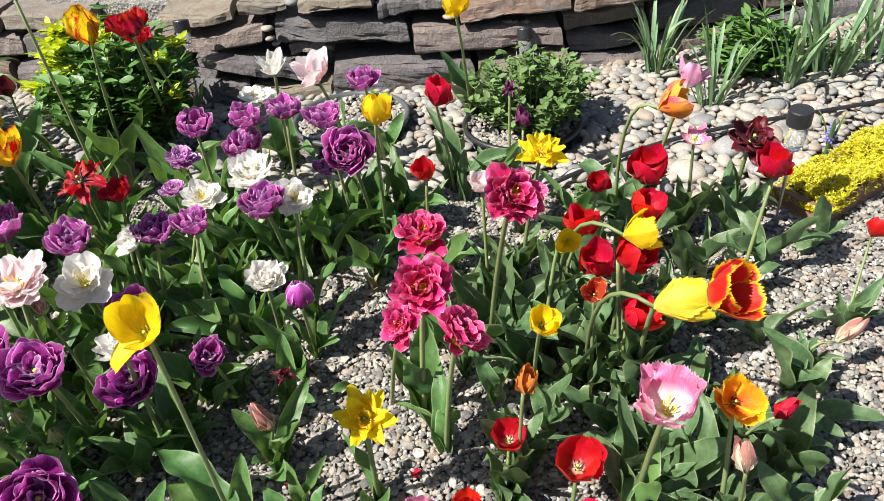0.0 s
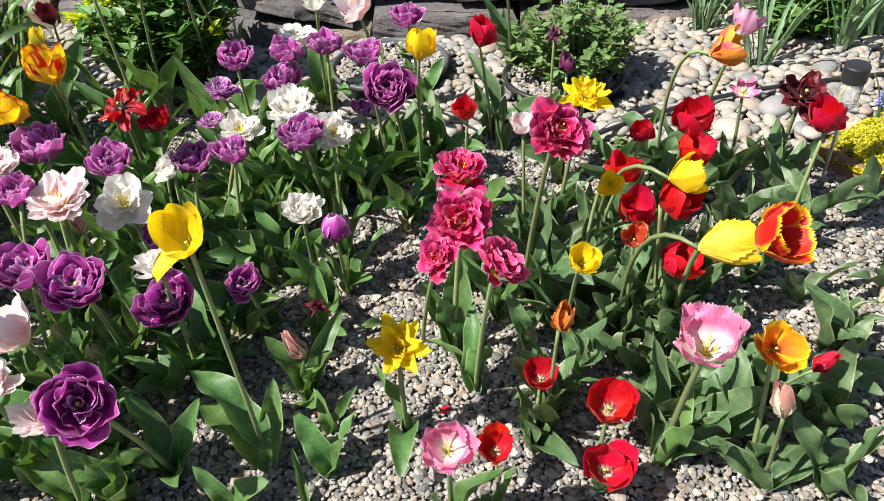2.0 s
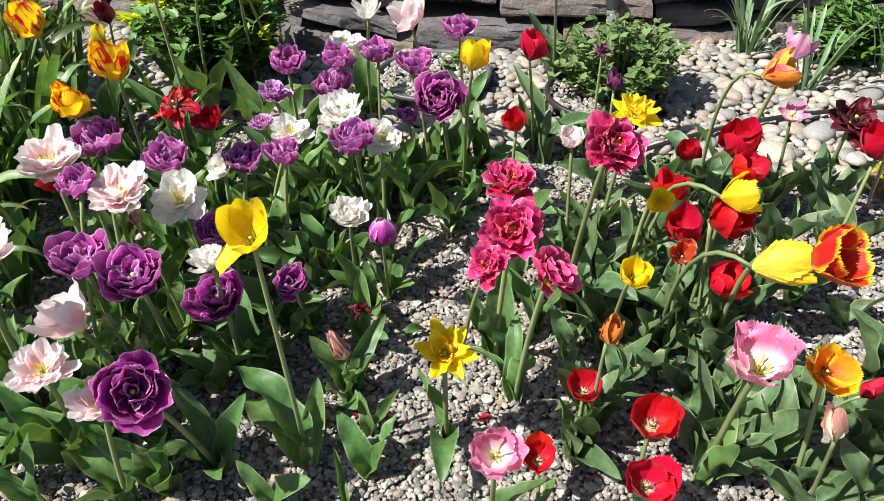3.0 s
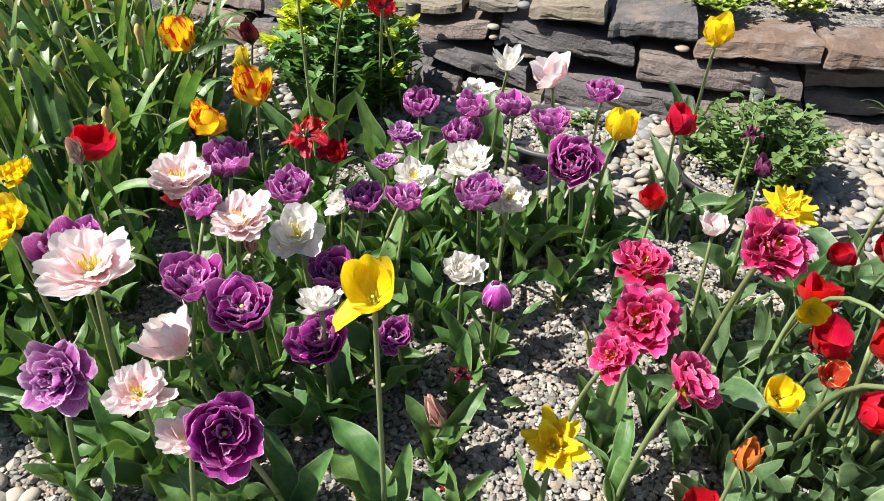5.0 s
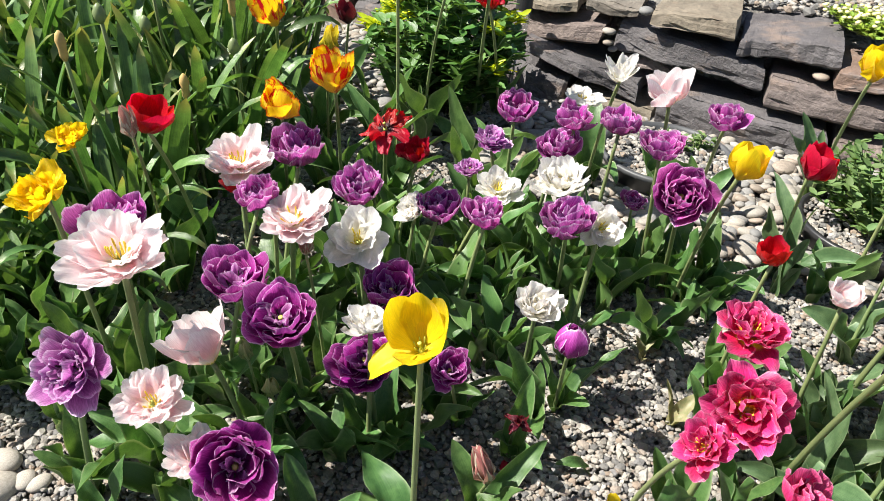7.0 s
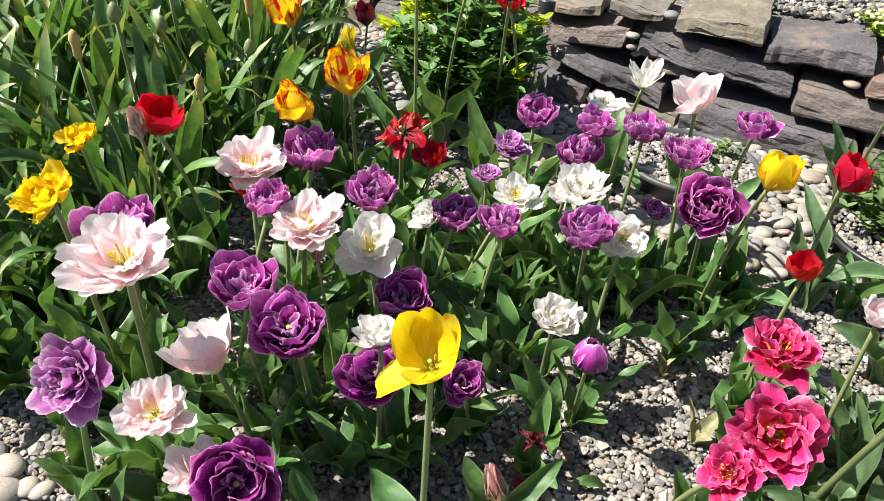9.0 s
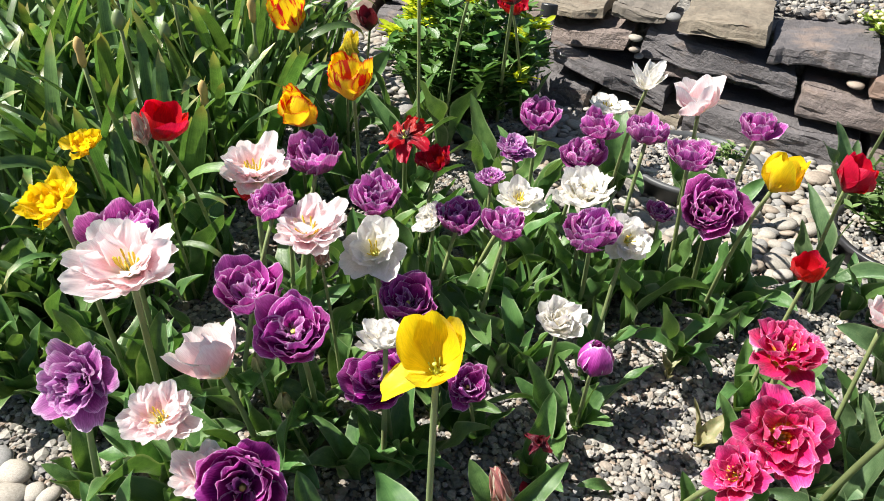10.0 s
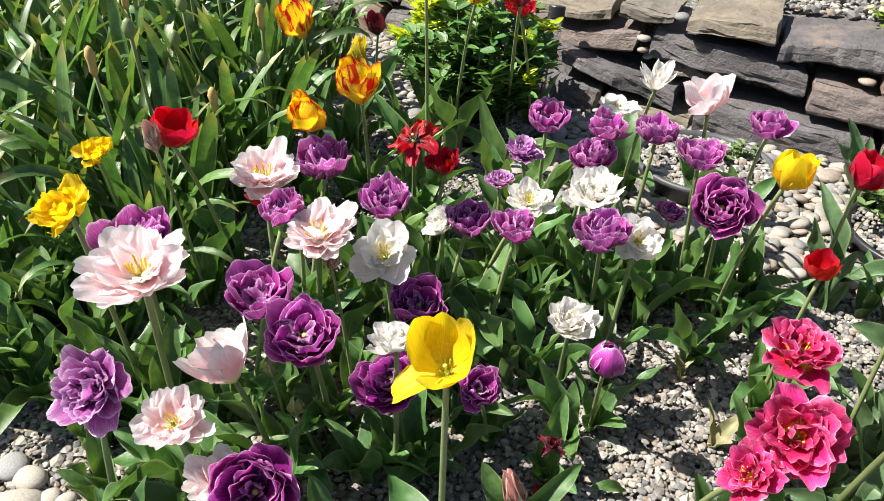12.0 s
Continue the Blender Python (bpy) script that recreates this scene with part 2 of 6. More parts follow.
M_PETAL["greenish"] = petal_material("petal green yellow", [(0.0, (0.16, 0.22, 0.04)), (0.5, (0.55, 0.50, 0.03)), (1.0, (0.85, 0.62, 0.02))])
M_LEAF = leaf_material("tulip leaf", (0.034, 0.098, 0.024), (0.145, 0.268, 0.078), share=0.26, rough=0.40, gloss=0.55, vein=40.0, margin=(0.33, 0.40, 0.22))
M_LEAF_GREY = leaf_material("greyish tulip leaf", (0.044, 0.094, 0.036), (0.155, 0.246, 0.110), share=0.25, rough=0.40, gloss=0.55, vein=40.0, margin=(0.33, 0.40, 0.22))
M_LEAF_MASS = leaf_material("tulip leaf in the mass", (0.034, 0.098, 0.024), (0.145, 0.268, 0.078), share=0.26, rough=0.40, gloss=0.55, vein=40.0, margin=(0.33, 0.40, 0.22), island=True)
M_RUSSET = leaf_material("russet leaf", (0.16, 0.22, 0.08), (0.40, 0.30, 0.20))
M_STEM = leaf_material("tulip stem", (0.15, 0.20, 0.075), (0.27, 0.33, 0.14), share=0.1, rough=0.5)
M_BLADE = leaf_material("strap leaf", (0.020, 0.066, 0.014), (0.180, 0.318, 0.092), share=0.28, tip=(0.40, 0.34, 0.12), gloss=0.65, rough=0.36, value=0.35)
M_BLADE_BLUE = leaf_material("grey strap leaf", (0.11, 0.20, 0.10), (0.22, 0.34, 0.18), tip=(0.4, 0.36, 0.16))
M_HERB = leaf_material("herb leaf", (0.068, 0.140, 0.034), (0.175, 0.268, 0.085), island=True, rough=0.6)
M_SPURGE = leaf_material("spurge leaf", (0.036, 0.105, 0.020), (0.135, 0.265, 0.056), island=True, share=0.18)
M_BRACT = leaf_material("spurge bract", (0.40, 0.48, 0.02), (0.66, 0.68, 0.03), island=True, share=0.35)
M_SEDUM = leaf_material("golden sedum", (0.42, 0.40, 0.018), (0.76, 0.68, 0.035), island=True, share=0.3)
M_BLUE = plain("grape hyacinth bell", (0.16, 0.15, 0.50), 0.5)
M_STAMEN = plain("stamen", (0.75, 0.58, 0.05), 0.7)
M_ANTHER = plain("dark anther", (0.03, 0.018, 0.02), 0.7)
M_PISTIL = plain("pistil", (0.42, 0.48, 0.10), 0.5)
M_HUSK = plain("papery husk", (0.50, 0.34, 0.12), 0.8)
M_GRAVEL = stone_material("gravel", [(0.238, 0.224, 0.202), (0.325, 0.306, 0.273), (0.170, 0.167, 0.161), (0.286, 0.248, 0.212), (0.371, 0.353, 0.320), (0.119, 0.118, 0.119), (0.305, 0.289, 0.265), (0.261, 0.210, 0.167), (0.419, 0.401, 0.373), (0.207, 0.204, 0.204)], grain=260.0)
M_PEBBLE = stone_material("river pebble", [(0.307, 0.287, 0.254), (0.258, 0.249, 0.235), (0.334, 0.311, 0.274), (0.200, 0.201, 0.199), (0.307, 0.256, 0.210), (0.343, 0.328, 0.301), (0.280, 0.239, 0.198), (0.236, 0.233, 0.228)], rough=0.7, island=False, grain=180.0, strength=0.2, coord="Generated")
M_COBBLE = stone_material("pale cobble", [(0.33, 0.325, 0.31), (0.40, 0.37, 0.325), (0.28, 0.28, 0.28)], rough=0.75, island=False, grain=150.0, strength=0.25, coord="Generated")
M_PEBBLES = stone_material("river pebbles", [(0.307, 0.287, 0.254), (0.258, 0.249, 0.235), (0.334, 0.311, 0.274), (0.200, 0.201, 0.199), (0.307, 0.256, 0.210), (0.343, 0.328, 0.301), (0.280, 0.239, 0.198), (0.236, 0.233, 0.228)], rough=0.7, grain=180.0, strength=0.2)
M_SLATE = stone_material("slate wall stone", [(0.136, 0.120, 0.121), (0.172, 0.143, 0.134), (0.112, 0.105, 0.110), (0.185, 0.150, 0.136)], rough=0.75, island=False, grain=70.0, strength=1.0, dist=0.008, coord="Object", veins=((0.25, 0.185, 0.145), 4.0, (1.6, 2.0, 4.0), 0.55))
M_BROWN = stone_material("brown wall stone", [(0.165, 0.113, 0.088), (0.185, 0.142, 0.115)], rough=0.8, island=False, grain=60.0, strength=0.8, dist=0.006, coord="Object", veins=((0.22, 0.20, 0.19), 5.0, (1.6, 2.0, 4.0), 0.52))
M_TAN = stone_material("tan wall stone", [(0.20, 0.172, 0.132), (0.175, 0.155, 0.13)], rough=0.85, island=False, grain=60.0, strength=0.8, dist=0.006, coord="Object", veins=((0.14, 0.10, 0.07), 5.0, (1.6, 2.0, 3.5), 0.54))
M_EARTH = plain("dark soil", (0.07, 0.06, 0.05), 0.95, grain=40.0, amount=0.6, dist=0.006)
M_PLASTIC = plain("black plastic", (0.022, 0.022, 0.024), 0.42, grain=30.0, amount=0.3)
M_POT = plain("grey plastic pot", (0.075, 0.078, 0.082), 0.5, grain=25.0, amount=0.4)
M_WOOD = plain("weathered wood", (0.20, 0.11, 0.065), 0.8, grain=30.0, amount=0.6, dist=0.002)
M_METAL = plain("dull steel", (0.45, 0.44, 0.42), 0.4, 0.9)
M_BLOSSOM = plain("small pale blossom", (0.84, 0.78, 0.34), 0.6)
M_ALPINE = leaf_material("alpine leaf", (0.13, 0.22, 0.03), (0.34, 0.44, 0.06), island=True)


def clear_material():
    m, n, l, b = shader("clear plastic")
    b.inputs["Base Color"].default_value = (0.86, 0.88, 0.86, 1)
    b.inputs["Roughness"].default_value = 0.18
    b.inputs["Transmission Weight"].default_value = 0.85
    b.inputs["IOR"].default_value = 1.2
    return m


M_CLEAR = clear_material()
def ground_material():
    m, n, l, b = shader("gravel bed")
    tc = n.new("ShaderNodeTexCoord").outputs["Object"]
    v = n.new("ShaderNodeTexVoronoi")
    v.inputs["Scale"].default_value = 95.0
    l.new(tc, v.inputs["Vector"])
    big = texture(n, l, 3.0, 4.0, 0.6, tc)
    bw = n.new("ShaderNodeSeparateColor")
    l.new(v.outputs["Color"], bw.inputs[0])
    col = ramp_of(n, l, bw.outputs[0], [(0.0, (0.086, 0.083, 0.079)), (0.5, (0.18, 0.168, 0.151)), (1.0, (0.29, 0.275, 0.248))])
    col = mixed(n, l, 0.5, col, mixed(n, l, 1.0, col, ramp_of(n, l, big.outputs[0], [(0.3, (0.6, 0.58, 0.55)), (0.7, (1.2, 1.2, 1.18))]), "MULTIPLY"))
    l.new(col, b.inputs["Base Color"])
    b.inputs["Roughness"].default_value = 0.9
    bump(n, l, b, v.outputs["Distance"], 0.9, 0.006)
    return m


M_GROUND = ground_material()


# ---- building helpers ----
def mesh_of(name, verts, faces, uvs=None, smooth=True):
    me = bpy.data.meshes.new(name)
    me.from_pydata([tuple(v) for v in verts], [], faces)
    if uvs is not None:
        lay = me.uv_layers.new(name="UVMap")
        idx = np.empty(len(me.loops), dtype=np.int32)
        me.loops.foreach_get("vertex_index", idx)
        lay.data.foreach_set("uv", np.asarray(uvs, dtype=np.float32)[idx].ravel())
    me.polygons.foreach_set("use_smooth", [smooth] * len(me.polygons))
    me.update()
    return me


def finish(bm, name, smooth=True):
    me = bpy.data.meshes.new(name)
    bm.to_mesh(me)
    bm.free()
    me.polygons.foreach_set("use_smooth", [smooth] * len(me.polygons))
    return me


def put(name, me, material, parent=None, m=None, label=""):
    """Links a mesh as an object, under its parent where there is one."""
    ob = new(name, me)
    if material and not me.materials:
        me.materials.append(material)
    if parent:
        ob.parent = parent
    if m is not None:
        ob.matrix_basis = m
    return tagged(ob, label)


def thing(name, x, y, z, label, category, group="", kind=""):
    ob = new(name)
    ob.empty_display_size = 0.05
    ob.matrix_basis = Matrix.Translation((x, y, z))
    return tagged(ob, label, category, group, kind)


def revolve(profile, sides=20):
    """A turned shape from (radius, height) pairs."""
    verts, faces = [], []
    for r, z in profile:
        verts += [(r * math.cos(2 * math.pi * k / sides), r * math.sin(2 * math.pi * k / sides), z) for k in range(sides)]
    for i in range(len(profile) - 1):
        for k in range(sides):
            a, b = i * sides + k, i * sides + (k + 1) % sides
            faces.append((a, b, b + sides, a + sides))
    faces.append(tuple(range(sides - 1, -1, -1)))
    faces.append(tuple(range((len(profile) - 1) * sides, len(profile) * sides)))
    return verts, faces


def tube(points, radii, sides=7):
    """A tube along points, with a radius at each."""
    pts = [Vector(p) for p in points]
    verts, faces = [], []
    for i, p in enumerate(pts):
        d = (pts[min(i + 1, len(pts) - 1)] - pts[max(i - 1, 0)]).normalized()
        a = d.orthogonal().normalized() if abs(d.z) < 0.2 else Vector((0, 1, 0)).cross(d).normalized()
        b = d.cross(a)
        verts += [p + radii[i] * (math.cos(2 * math.pi * k / sides) * a + math.sin(2 * math.pi * k / sides) * b) for k in range(sides)]
    for i in range(len(pts) - 1):
        for k in range(sides):
            q, r = i * sides + k, i * sides + (k + 1) % sides
            faces.append((q, r, r + sides, q + sides))
    faces.append(tuple(range(sides - 1, -1, -1)))
    faces.append(tuple(range((len(pts) - 1) * sides, len(pts) * sides)))
    uvs = [(k / sides, i / (len(pts) - 1)) for i in range(len(pts)) for k in range(sides)]
    return verts, faces, uvs


def bezier(a, b, c, count):
    a, b, c = Vector(a), Vector(b), Vector(c)
    return [a * (1 - t) ** 2 + b * 2 * t * (1 - t) + c * t * t for t in (i / (count - 1) for i in range(count))]


def joined(base_verts, base_faces, mats, uvs=None, name="pieces", smooth=True):
    """One mesh of many copies of a small shape, each by its own 4 x 4 matrix."""
    bv = np.c_[np.asarray(base_verts, float), np.ones(len(base_verts))]
    allv = np.einsum("nij,vj->nvi", np.asarray(mats, float), bv)[:, :, :3]
    return joined_raw(allv, base_faces, uvs, name, smooth)


def joined_raw(allv, base_faces, uvs=None, name="pieces", smooth=True):
    count, nv = allv.shape[:2]
    sizes = np.array([len(f) for f in base_faces])
    flat = np.concatenate([np.array(f) for f in base_faces])
    loops = (flat[None] + (np.arange(count) * nv)[:, None]).ravel()
    totals = np.tile(sizes, count)
    me = bpy.data.meshes.new(name)
    me.vertices.add(count * nv)
    me.vertices.foreach_set("co", allv.astype(np.float32).ravel())
    me.loops.add(len(loops))
    me.loops.foreach_set("vertex_index", loops.astype(np.int32))
    me.polygons.add(len(totals))
    starts = np.r_[0, np.cumsum(totals)[:-1]]
    me.polygons.foreach_set("loop_start", starts.astype(np.int32))
    me.polygons.foreach_set("use_smooth", np.full(len(totals), smooth))
    if uvs is not None:
        lay = me.uv_layers.new(name="UVMap")
        lay.data.foreach_set("uv", np.tile(np.asarray(uvs, np.float32)[flat], (count, 1)).ravel())
    me.update(calc_edges=True)
    me.validate()
    return me


def sheet(nu, nv, place):
    """A grid of nu x nv cells: place(s, w) gives a point for s from 0 to 1 along and w from -1 to 1 across."""
    verts, uvs, faces = [], [], []
    for i in range(nu + 1):
        for j in range(nv + 1):
            s, w = i / nu, -1 + 2 * j / nv
            verts.append(place(s, w))
            uvs.append((j / nv, s))
    for i in range(nu):
        for j in range(nv):
            a = i * (nv + 1) + j
            faces.append((a, a + 1, a + nv + 2, a + nv + 1))
    return verts, faces, uvs


# ---- tulips ----
def arc(th0, th1, length, bend=1.0, steps=40):
    """Points (r, z) and slopes along a curve that starts th0 and ends th1 degrees off the upright."""
    r = z = 0.0
    out = [(0.0, 0.0, radians(th0))]
    for i in range(steps):
        th = radians(th0 + (th1 - th0) * ((i + 0.5) / steps) ** bend)
        r, z = r + math.sin(th) * length / steps, z + math.cos(th) * length / steps
        out.append((r, z, th))
    return out


def on_arc(line, s):
    f = max(0.0, min(s, 1.0)) * (len(line) - 1)
    i = min(int(f), len(line) - 2)
    k = f - i
    return [line[i][q] * (1 - k) + line[i + 1][q] * k for q in range(3)]


def petal_mesh(name, length, width, th0, th1, cup, ruffle, point, fringe, seed, bend=1.0, foot=0.02):
    rng = random.Random(seed)
    line = arc(th0 + rng.uniform(-5, 5), th1 + rng.uniform(-10, 10) * (0.2 if th1 < -20 else 1.0), length * rng.uniform(0.88, 1.08), bend)
    ph, wv, lean = rng.uniform(0, 6.28), rng.uniform(2.0, 3.4), rng.uniform(-0.12, 0.12)
    nick, nick_at = rng.choice((0.0, 0.05, 0.10)) if not fringe else 0.0, rng.uniform(-0.35, 0.35)
    nu, nv = (12, 26) if fringe else (11, 10)
    dome = 0.18 if fringe else 0.34

    def place(s, w):
        cut = 1 - dome * (1 - math.sqrt(1 - 0.97 * w * w)) - 0.75 * point * abs(w) ** 1.7
        cut += 0.018 * math.sin(6 * w + ph) + 0.014 * math.sin(11 * w + 2.3 * ph) - nick * math.exp(-((w - nick_at) * 5) ** 2)
        if fringe:
            j = round((w + 1) / 2 * nv)
            if s > 0.99 or abs(w) > 0.99:
                cut += fringe * (1 if (j + round(s * nu)) % 2 else -0.6) * rng.uniform(0.5, 1.0)
        r, z, th = on_arc(line, s * cut)
        k = min(1.0, s / 0.6)
        wide = width / 2 * (0.30 + 0.72 * k * k * (3 - 2 * k)) * (1 - (0.06 + 0.4 * point) * max(0.0, s - 0.6) / 0.4)
        side = w * wide * (1 + (fringe * 0.8 * (1 if round(s * nu) % 2 else -1) if fringe and abs(w) > 0.99 else 0))
        inward = cup * wide * abs(w) ** 1.8 * 0.8 + ruffle * length * s * abs(w) ** 1.3 * math.sin(ph + wv * 3 * s + 2.2 * w)
        inward += ruffle * length * s * s * (0.5 * math.sin(ph * 2 + 4 * w) + 0.35 * math.sin(3.1 * ph + 8 * w)) - 0.02 * length * math.exp(-(w * 4) ** 2)
        return (foot + r - math.cos(th) * inward, side + lean * s * length * 0.4, z + math.sin(th) * inward)

    v, f, uv = sheet(nu, nv, place)
    return mesh_of(name, v, f, uv)


# rings of petals: count, length, width, slope at foot and tip, cup, ruffle, point, fringe; sizes in flower widths
KINDS = {}
KINDS["dp"] = ("purple", [(7, 0.62, 0.49, 82, 0, 0.42, 0.06, 0.05, 0), (7, 0.58, 0.43, 66, 0, 0.42, 0.07, 0.07, 0), (6, 0.50, 0.34, 50, 4, 0.40, 0.09, 0.10, 0), (6, 0.37, 0.19, 30, 10, 0.4, 0.12, 0.16, 0)], "dark", "purple double tulip with silvery petal edges", "tulip")
KINDS["dpf"] = ("purple", [(9, 0.62, 0.44, 84, 4, 0.42, 0.05, 0.05, 0), (9, 0.58, 0.40, 68, 0, 0.42, 0.06, 0.06, 0), (8, 0.54, 0.34, 54, -4, 0.40, 0.07, 0.08, 0), (7, 0.46, 0.26, 34, -6, 0.4, 0.09, 0.12, 0)], "dark", "large purple double tulip, full of petals", "tulip")
KINDS["dpo"] = ("violet", [(7, 0.63, 0.52, 84, 2, 0.45, 0.055, 0.04, 0), (6, 0.59, 0.48, 70, 4, 0.45, 0.06, 0.05, 0), (5, 0.50, 0.38, 56, 6, 0.40, 0.08, 0.08, 0), (6, 0.34, 0.17, 24, 26, 0.4, 0.14, 0.14, 0)], "dark", "deep purple double tulip, petals opening", "tulip")
KINDS["dl"] = ("mauve", [(8, 0.60, 0.46, 86, 42, 0.38, 0.07, 0.05, 0), (8, 0.56, 0.40, 70, 28, 0.40, 0.08, 0.07, 0), (7, 0.48, 0.32, 54, 20, 0.42, 0.10, 0.10, 0), (8, 0.33, 0.16, 28, 20, 0.4, 0.15, 0.16, 0)], "dark", "pale mauve double tulip with silvery streaks", "tulip")
KINDS["dw"] = ("white", [(7, 0.57, 0.44, 80, 48, 0.34, 0.06, 0.04, 0), (7, 0.52, 0.38, 66, 38, 0.36, 0.07, 0.05, 0), (5, 0.38, 0.27, 50, 28, 0.45, 0.09, 0.08, 0)], "yellow", "white double tulip with a yellow heart", "tulip")
KINDS["dball"] = ("white", [(9, 0.58, 0.42, 82, 26, 0.40, 0.06, 0.05, 0), (9, 0.55, 0.37, 66, 18, 0.42, 0.07, 0.06, 0), (8, 0.48, 0.31, 48, 10, 0.45, 0.08, 0.08, 0), (6, 0.36, 0.23, 26, 2, 0.4, 0.09, 0.12, 0)], "tuft", "full white double tulip, rounded like a ball", "tulip")
KINDS["pgob"] = ("blush", [(4, 0.95, 0.72, 60, 4, 0.55, 0.05, 0.15, 0), (4, 0.86, 0.62, 46, 0, 0.55, 0.06, 0.18, 0), (3, 0.7, 0.45, 30, -4, 0.5, 0.06, 0.2, 0)], "tuft", "pale pink double tulip, tall and cupped", "tulip")
KINDS["dk"] = ("blush", [(11, 0.56, 0.33, 78, 48, 0.30, 0.055, 0.05, 0), (11, 0.53, 0.30, 68, 42, 0.32, 0.06, 0.06, 0), (10, 0.46, 0.25, 58, 38, 0.34, 0.07, 0.08, 0)], "yellow", "blush pink double tulip opened wide, yellow stamens", "tulip")
KINDS["kcup"] = ("blush", [(3, 0.80, 0.70, 66, 2, 0.6, 0.05, 0.14, 0), (3, 0.76, 0.64, 58, 0, 0.6, 0.05, 0.14, 0), (3, 0.62, 0.46, 44, 0, 0.5, 0.07, 0.14, 0)], "yellow", "small pale pink tulip half open", "tulip")
KINDS["dm"] = ("magenta", [(7, 0.60, 0.45, 88, 46, 0.36, 0.11, 0.04, 0), (7, 0.56, 0.41, 70, 32, 0.40, 0.13, 0.05, 0), (6, 0.47, 0.33, 54, 24, 0.42, 0.14, 0.07, 0), (4, 0.34, 0.24, 28, 8, 0.45, 0.14, 0.10, 0)], "tuft", "magenta double tulip with yellow petal feet", "tulip")
KINDS["ycup"] = ("yellow", [(3, 1.15, 0.90, 50, -16, 0.62, 0.03, 0.20, 0), (3, 1.10, 0.84, 44, -14, 0.62, 0.03, 0.20, 0)], "yellow", "clear yellow single tulip, cup shaped", "tulip")
KINDS["yopen"] = ("yellow", [(1, 1.00, 0.66, 62, -12, 0.50, 0.02, 0.10, 0), (1, 0.98, 0.68, 60, -10, 0.50, 0.02, 0.10, 0)], "green", "tall yellow tulip with one petal hanging down", "tulip")
KINDS["ystar"] = ("yellow", [(6, 0.60, 0.36, 74, 76, 0.35, 0.09, 0.46, 0), (5, 0.50, 0.33, 58, 50, 0.4, 0.12, 0.40, 0), (3, 0.32, 0.22, 32, 14, 0.4, 0.12, 0.3, 0)], "yellow", "yellow star-shaped double tulip", "tulip")
KINDS["yfr"] = ("yellow", [(3, 0.96, 0.72, 62, 2, 0.5, 0.03, 0.15, 0.05), (3, 0.92, 0.66, 56, 0, 0.5, 0.03, 0.15, 0.05)], "dark", "yellow fringed tulip in the gravel", "tulip")
KINDS["yor"] = ("yellow", [(3, 0.90, 0.72, 66, 8, 0.5, 0.02, 0.12, 0), (3, 0.86, 0.68, 60, 6, 0.5, 0.02, 0.12, 0)], "orange", "small yellow tulip with an orange heart", "tulip")
KINDS["ypar"] = ("yellow", [(5, 0.78, 0.60, 74, 26, 0.45, 0.12, 0.12, 0.04), (5, 0.68, 0.54, 58, 18, 0.45, 0.13, 0.12, 0.04), (4, 0.48, 0.38, 36, 6, 0.45, 0.14, 0.12, 0.04)], "yellow", "ruffled yellow parrot tulip", "tulip")
KINDS["par"] = ("flame", [(3, 1.08, 0.84, 46, -16, 0.55, 0.06, 0.14, 0.03), (3, 1.04, 0.78, 40, -14, 0.5, 0.07, 0.14, 0.03), (2, 0.85, 0.5, 30, -8, 0.45, 0.08, 0.16, 0.03)], "yellow", "yellow parrot tulip flamed with red", "tulip")
KINDS["red"] = ("red", [(3, 1.06, 0.96, 64, -16, 0.62, 0.03, 0.14, 0), (3, 1.02, 0.9, 56, -14, 0.62, 0.03, 0.14, 0)], "dark", "bright red tulip with a cupped flower", "tulip")
KINDS["ropen"] = ("red_white", [(3, 0.78, 0.74, 70, 6, 0.48, 0.04, 0.08, 0.06), (3, 0.75, 0.68, 64, 2, 0.48, 0.04, 0.08, 0.06)], "dark", "low red fringed tulip with a white heart", "tulip")
KINDS["rsplay"] = ("crimson", [(5, 0.60, 0.36, 76, 118, 0.25, 0.16, 0.22, 0.05), (2, 0.5, 0.34, 60, 80, 0.3, 0.2, 0.2, 0.05)], "dark", "overblown red tulip with splayed petals", "tulip")
KINDS["rpar"] = ("crimson", [(5, 0.78, 0.56, 66, 8, 0.4, 0.12, 0.12, 0.05), (4, 0.70, 0.5, 50, -4, 0.4, 0.12, 0.12, 0.05)], "dark", "ruffled red parrot tulip on a tall stem", "tulip")
KINDS["rfr"] = ("red_cream", [(3, 0.92, 0.68, 56, 10, 0.5, 0.04, 0.15, 0.05), (3, 0.88, 0.62, 50, 8, 0.5, 0.04, 0.15, 0.05)], "dark", "small red tulip with cream petal rims", "tulip")
KINDS["ry"] = ("red_yellow", [(3, 0.98, 0.78, 56, 6, 0.5, 0.03, 0.12, 0.06), (3, 0.94, 0.72, 50, 4, 0.5, 0.03, 0.12, 0.06)], "dark", "red fringed tulip edged with yellow, leaning over", "tulip")
KINDS["yr"] = ("yellow_red", [(3, 1.12, 0.80, 52, -6, 0.6, 0.03, 0.15, 0.05), (3, 1.08, 0.74, 48, -6, 0.6, 0.03, 0.15, 0.05)], "dark", "yellow fringed tulip flushed red, leaning over", "tulip")
KINDS["pfr"] = ("pink_white", [(3, 0.76, 0.70, 68, 10, 0.45, 0.08, 0.12, 0.06), (3, 0.74, 0.64, 60, 4, 0.45, 0.08, 0.12, 0.06)], "yellow", "pink fringed tulip with a white heart", "tulip")
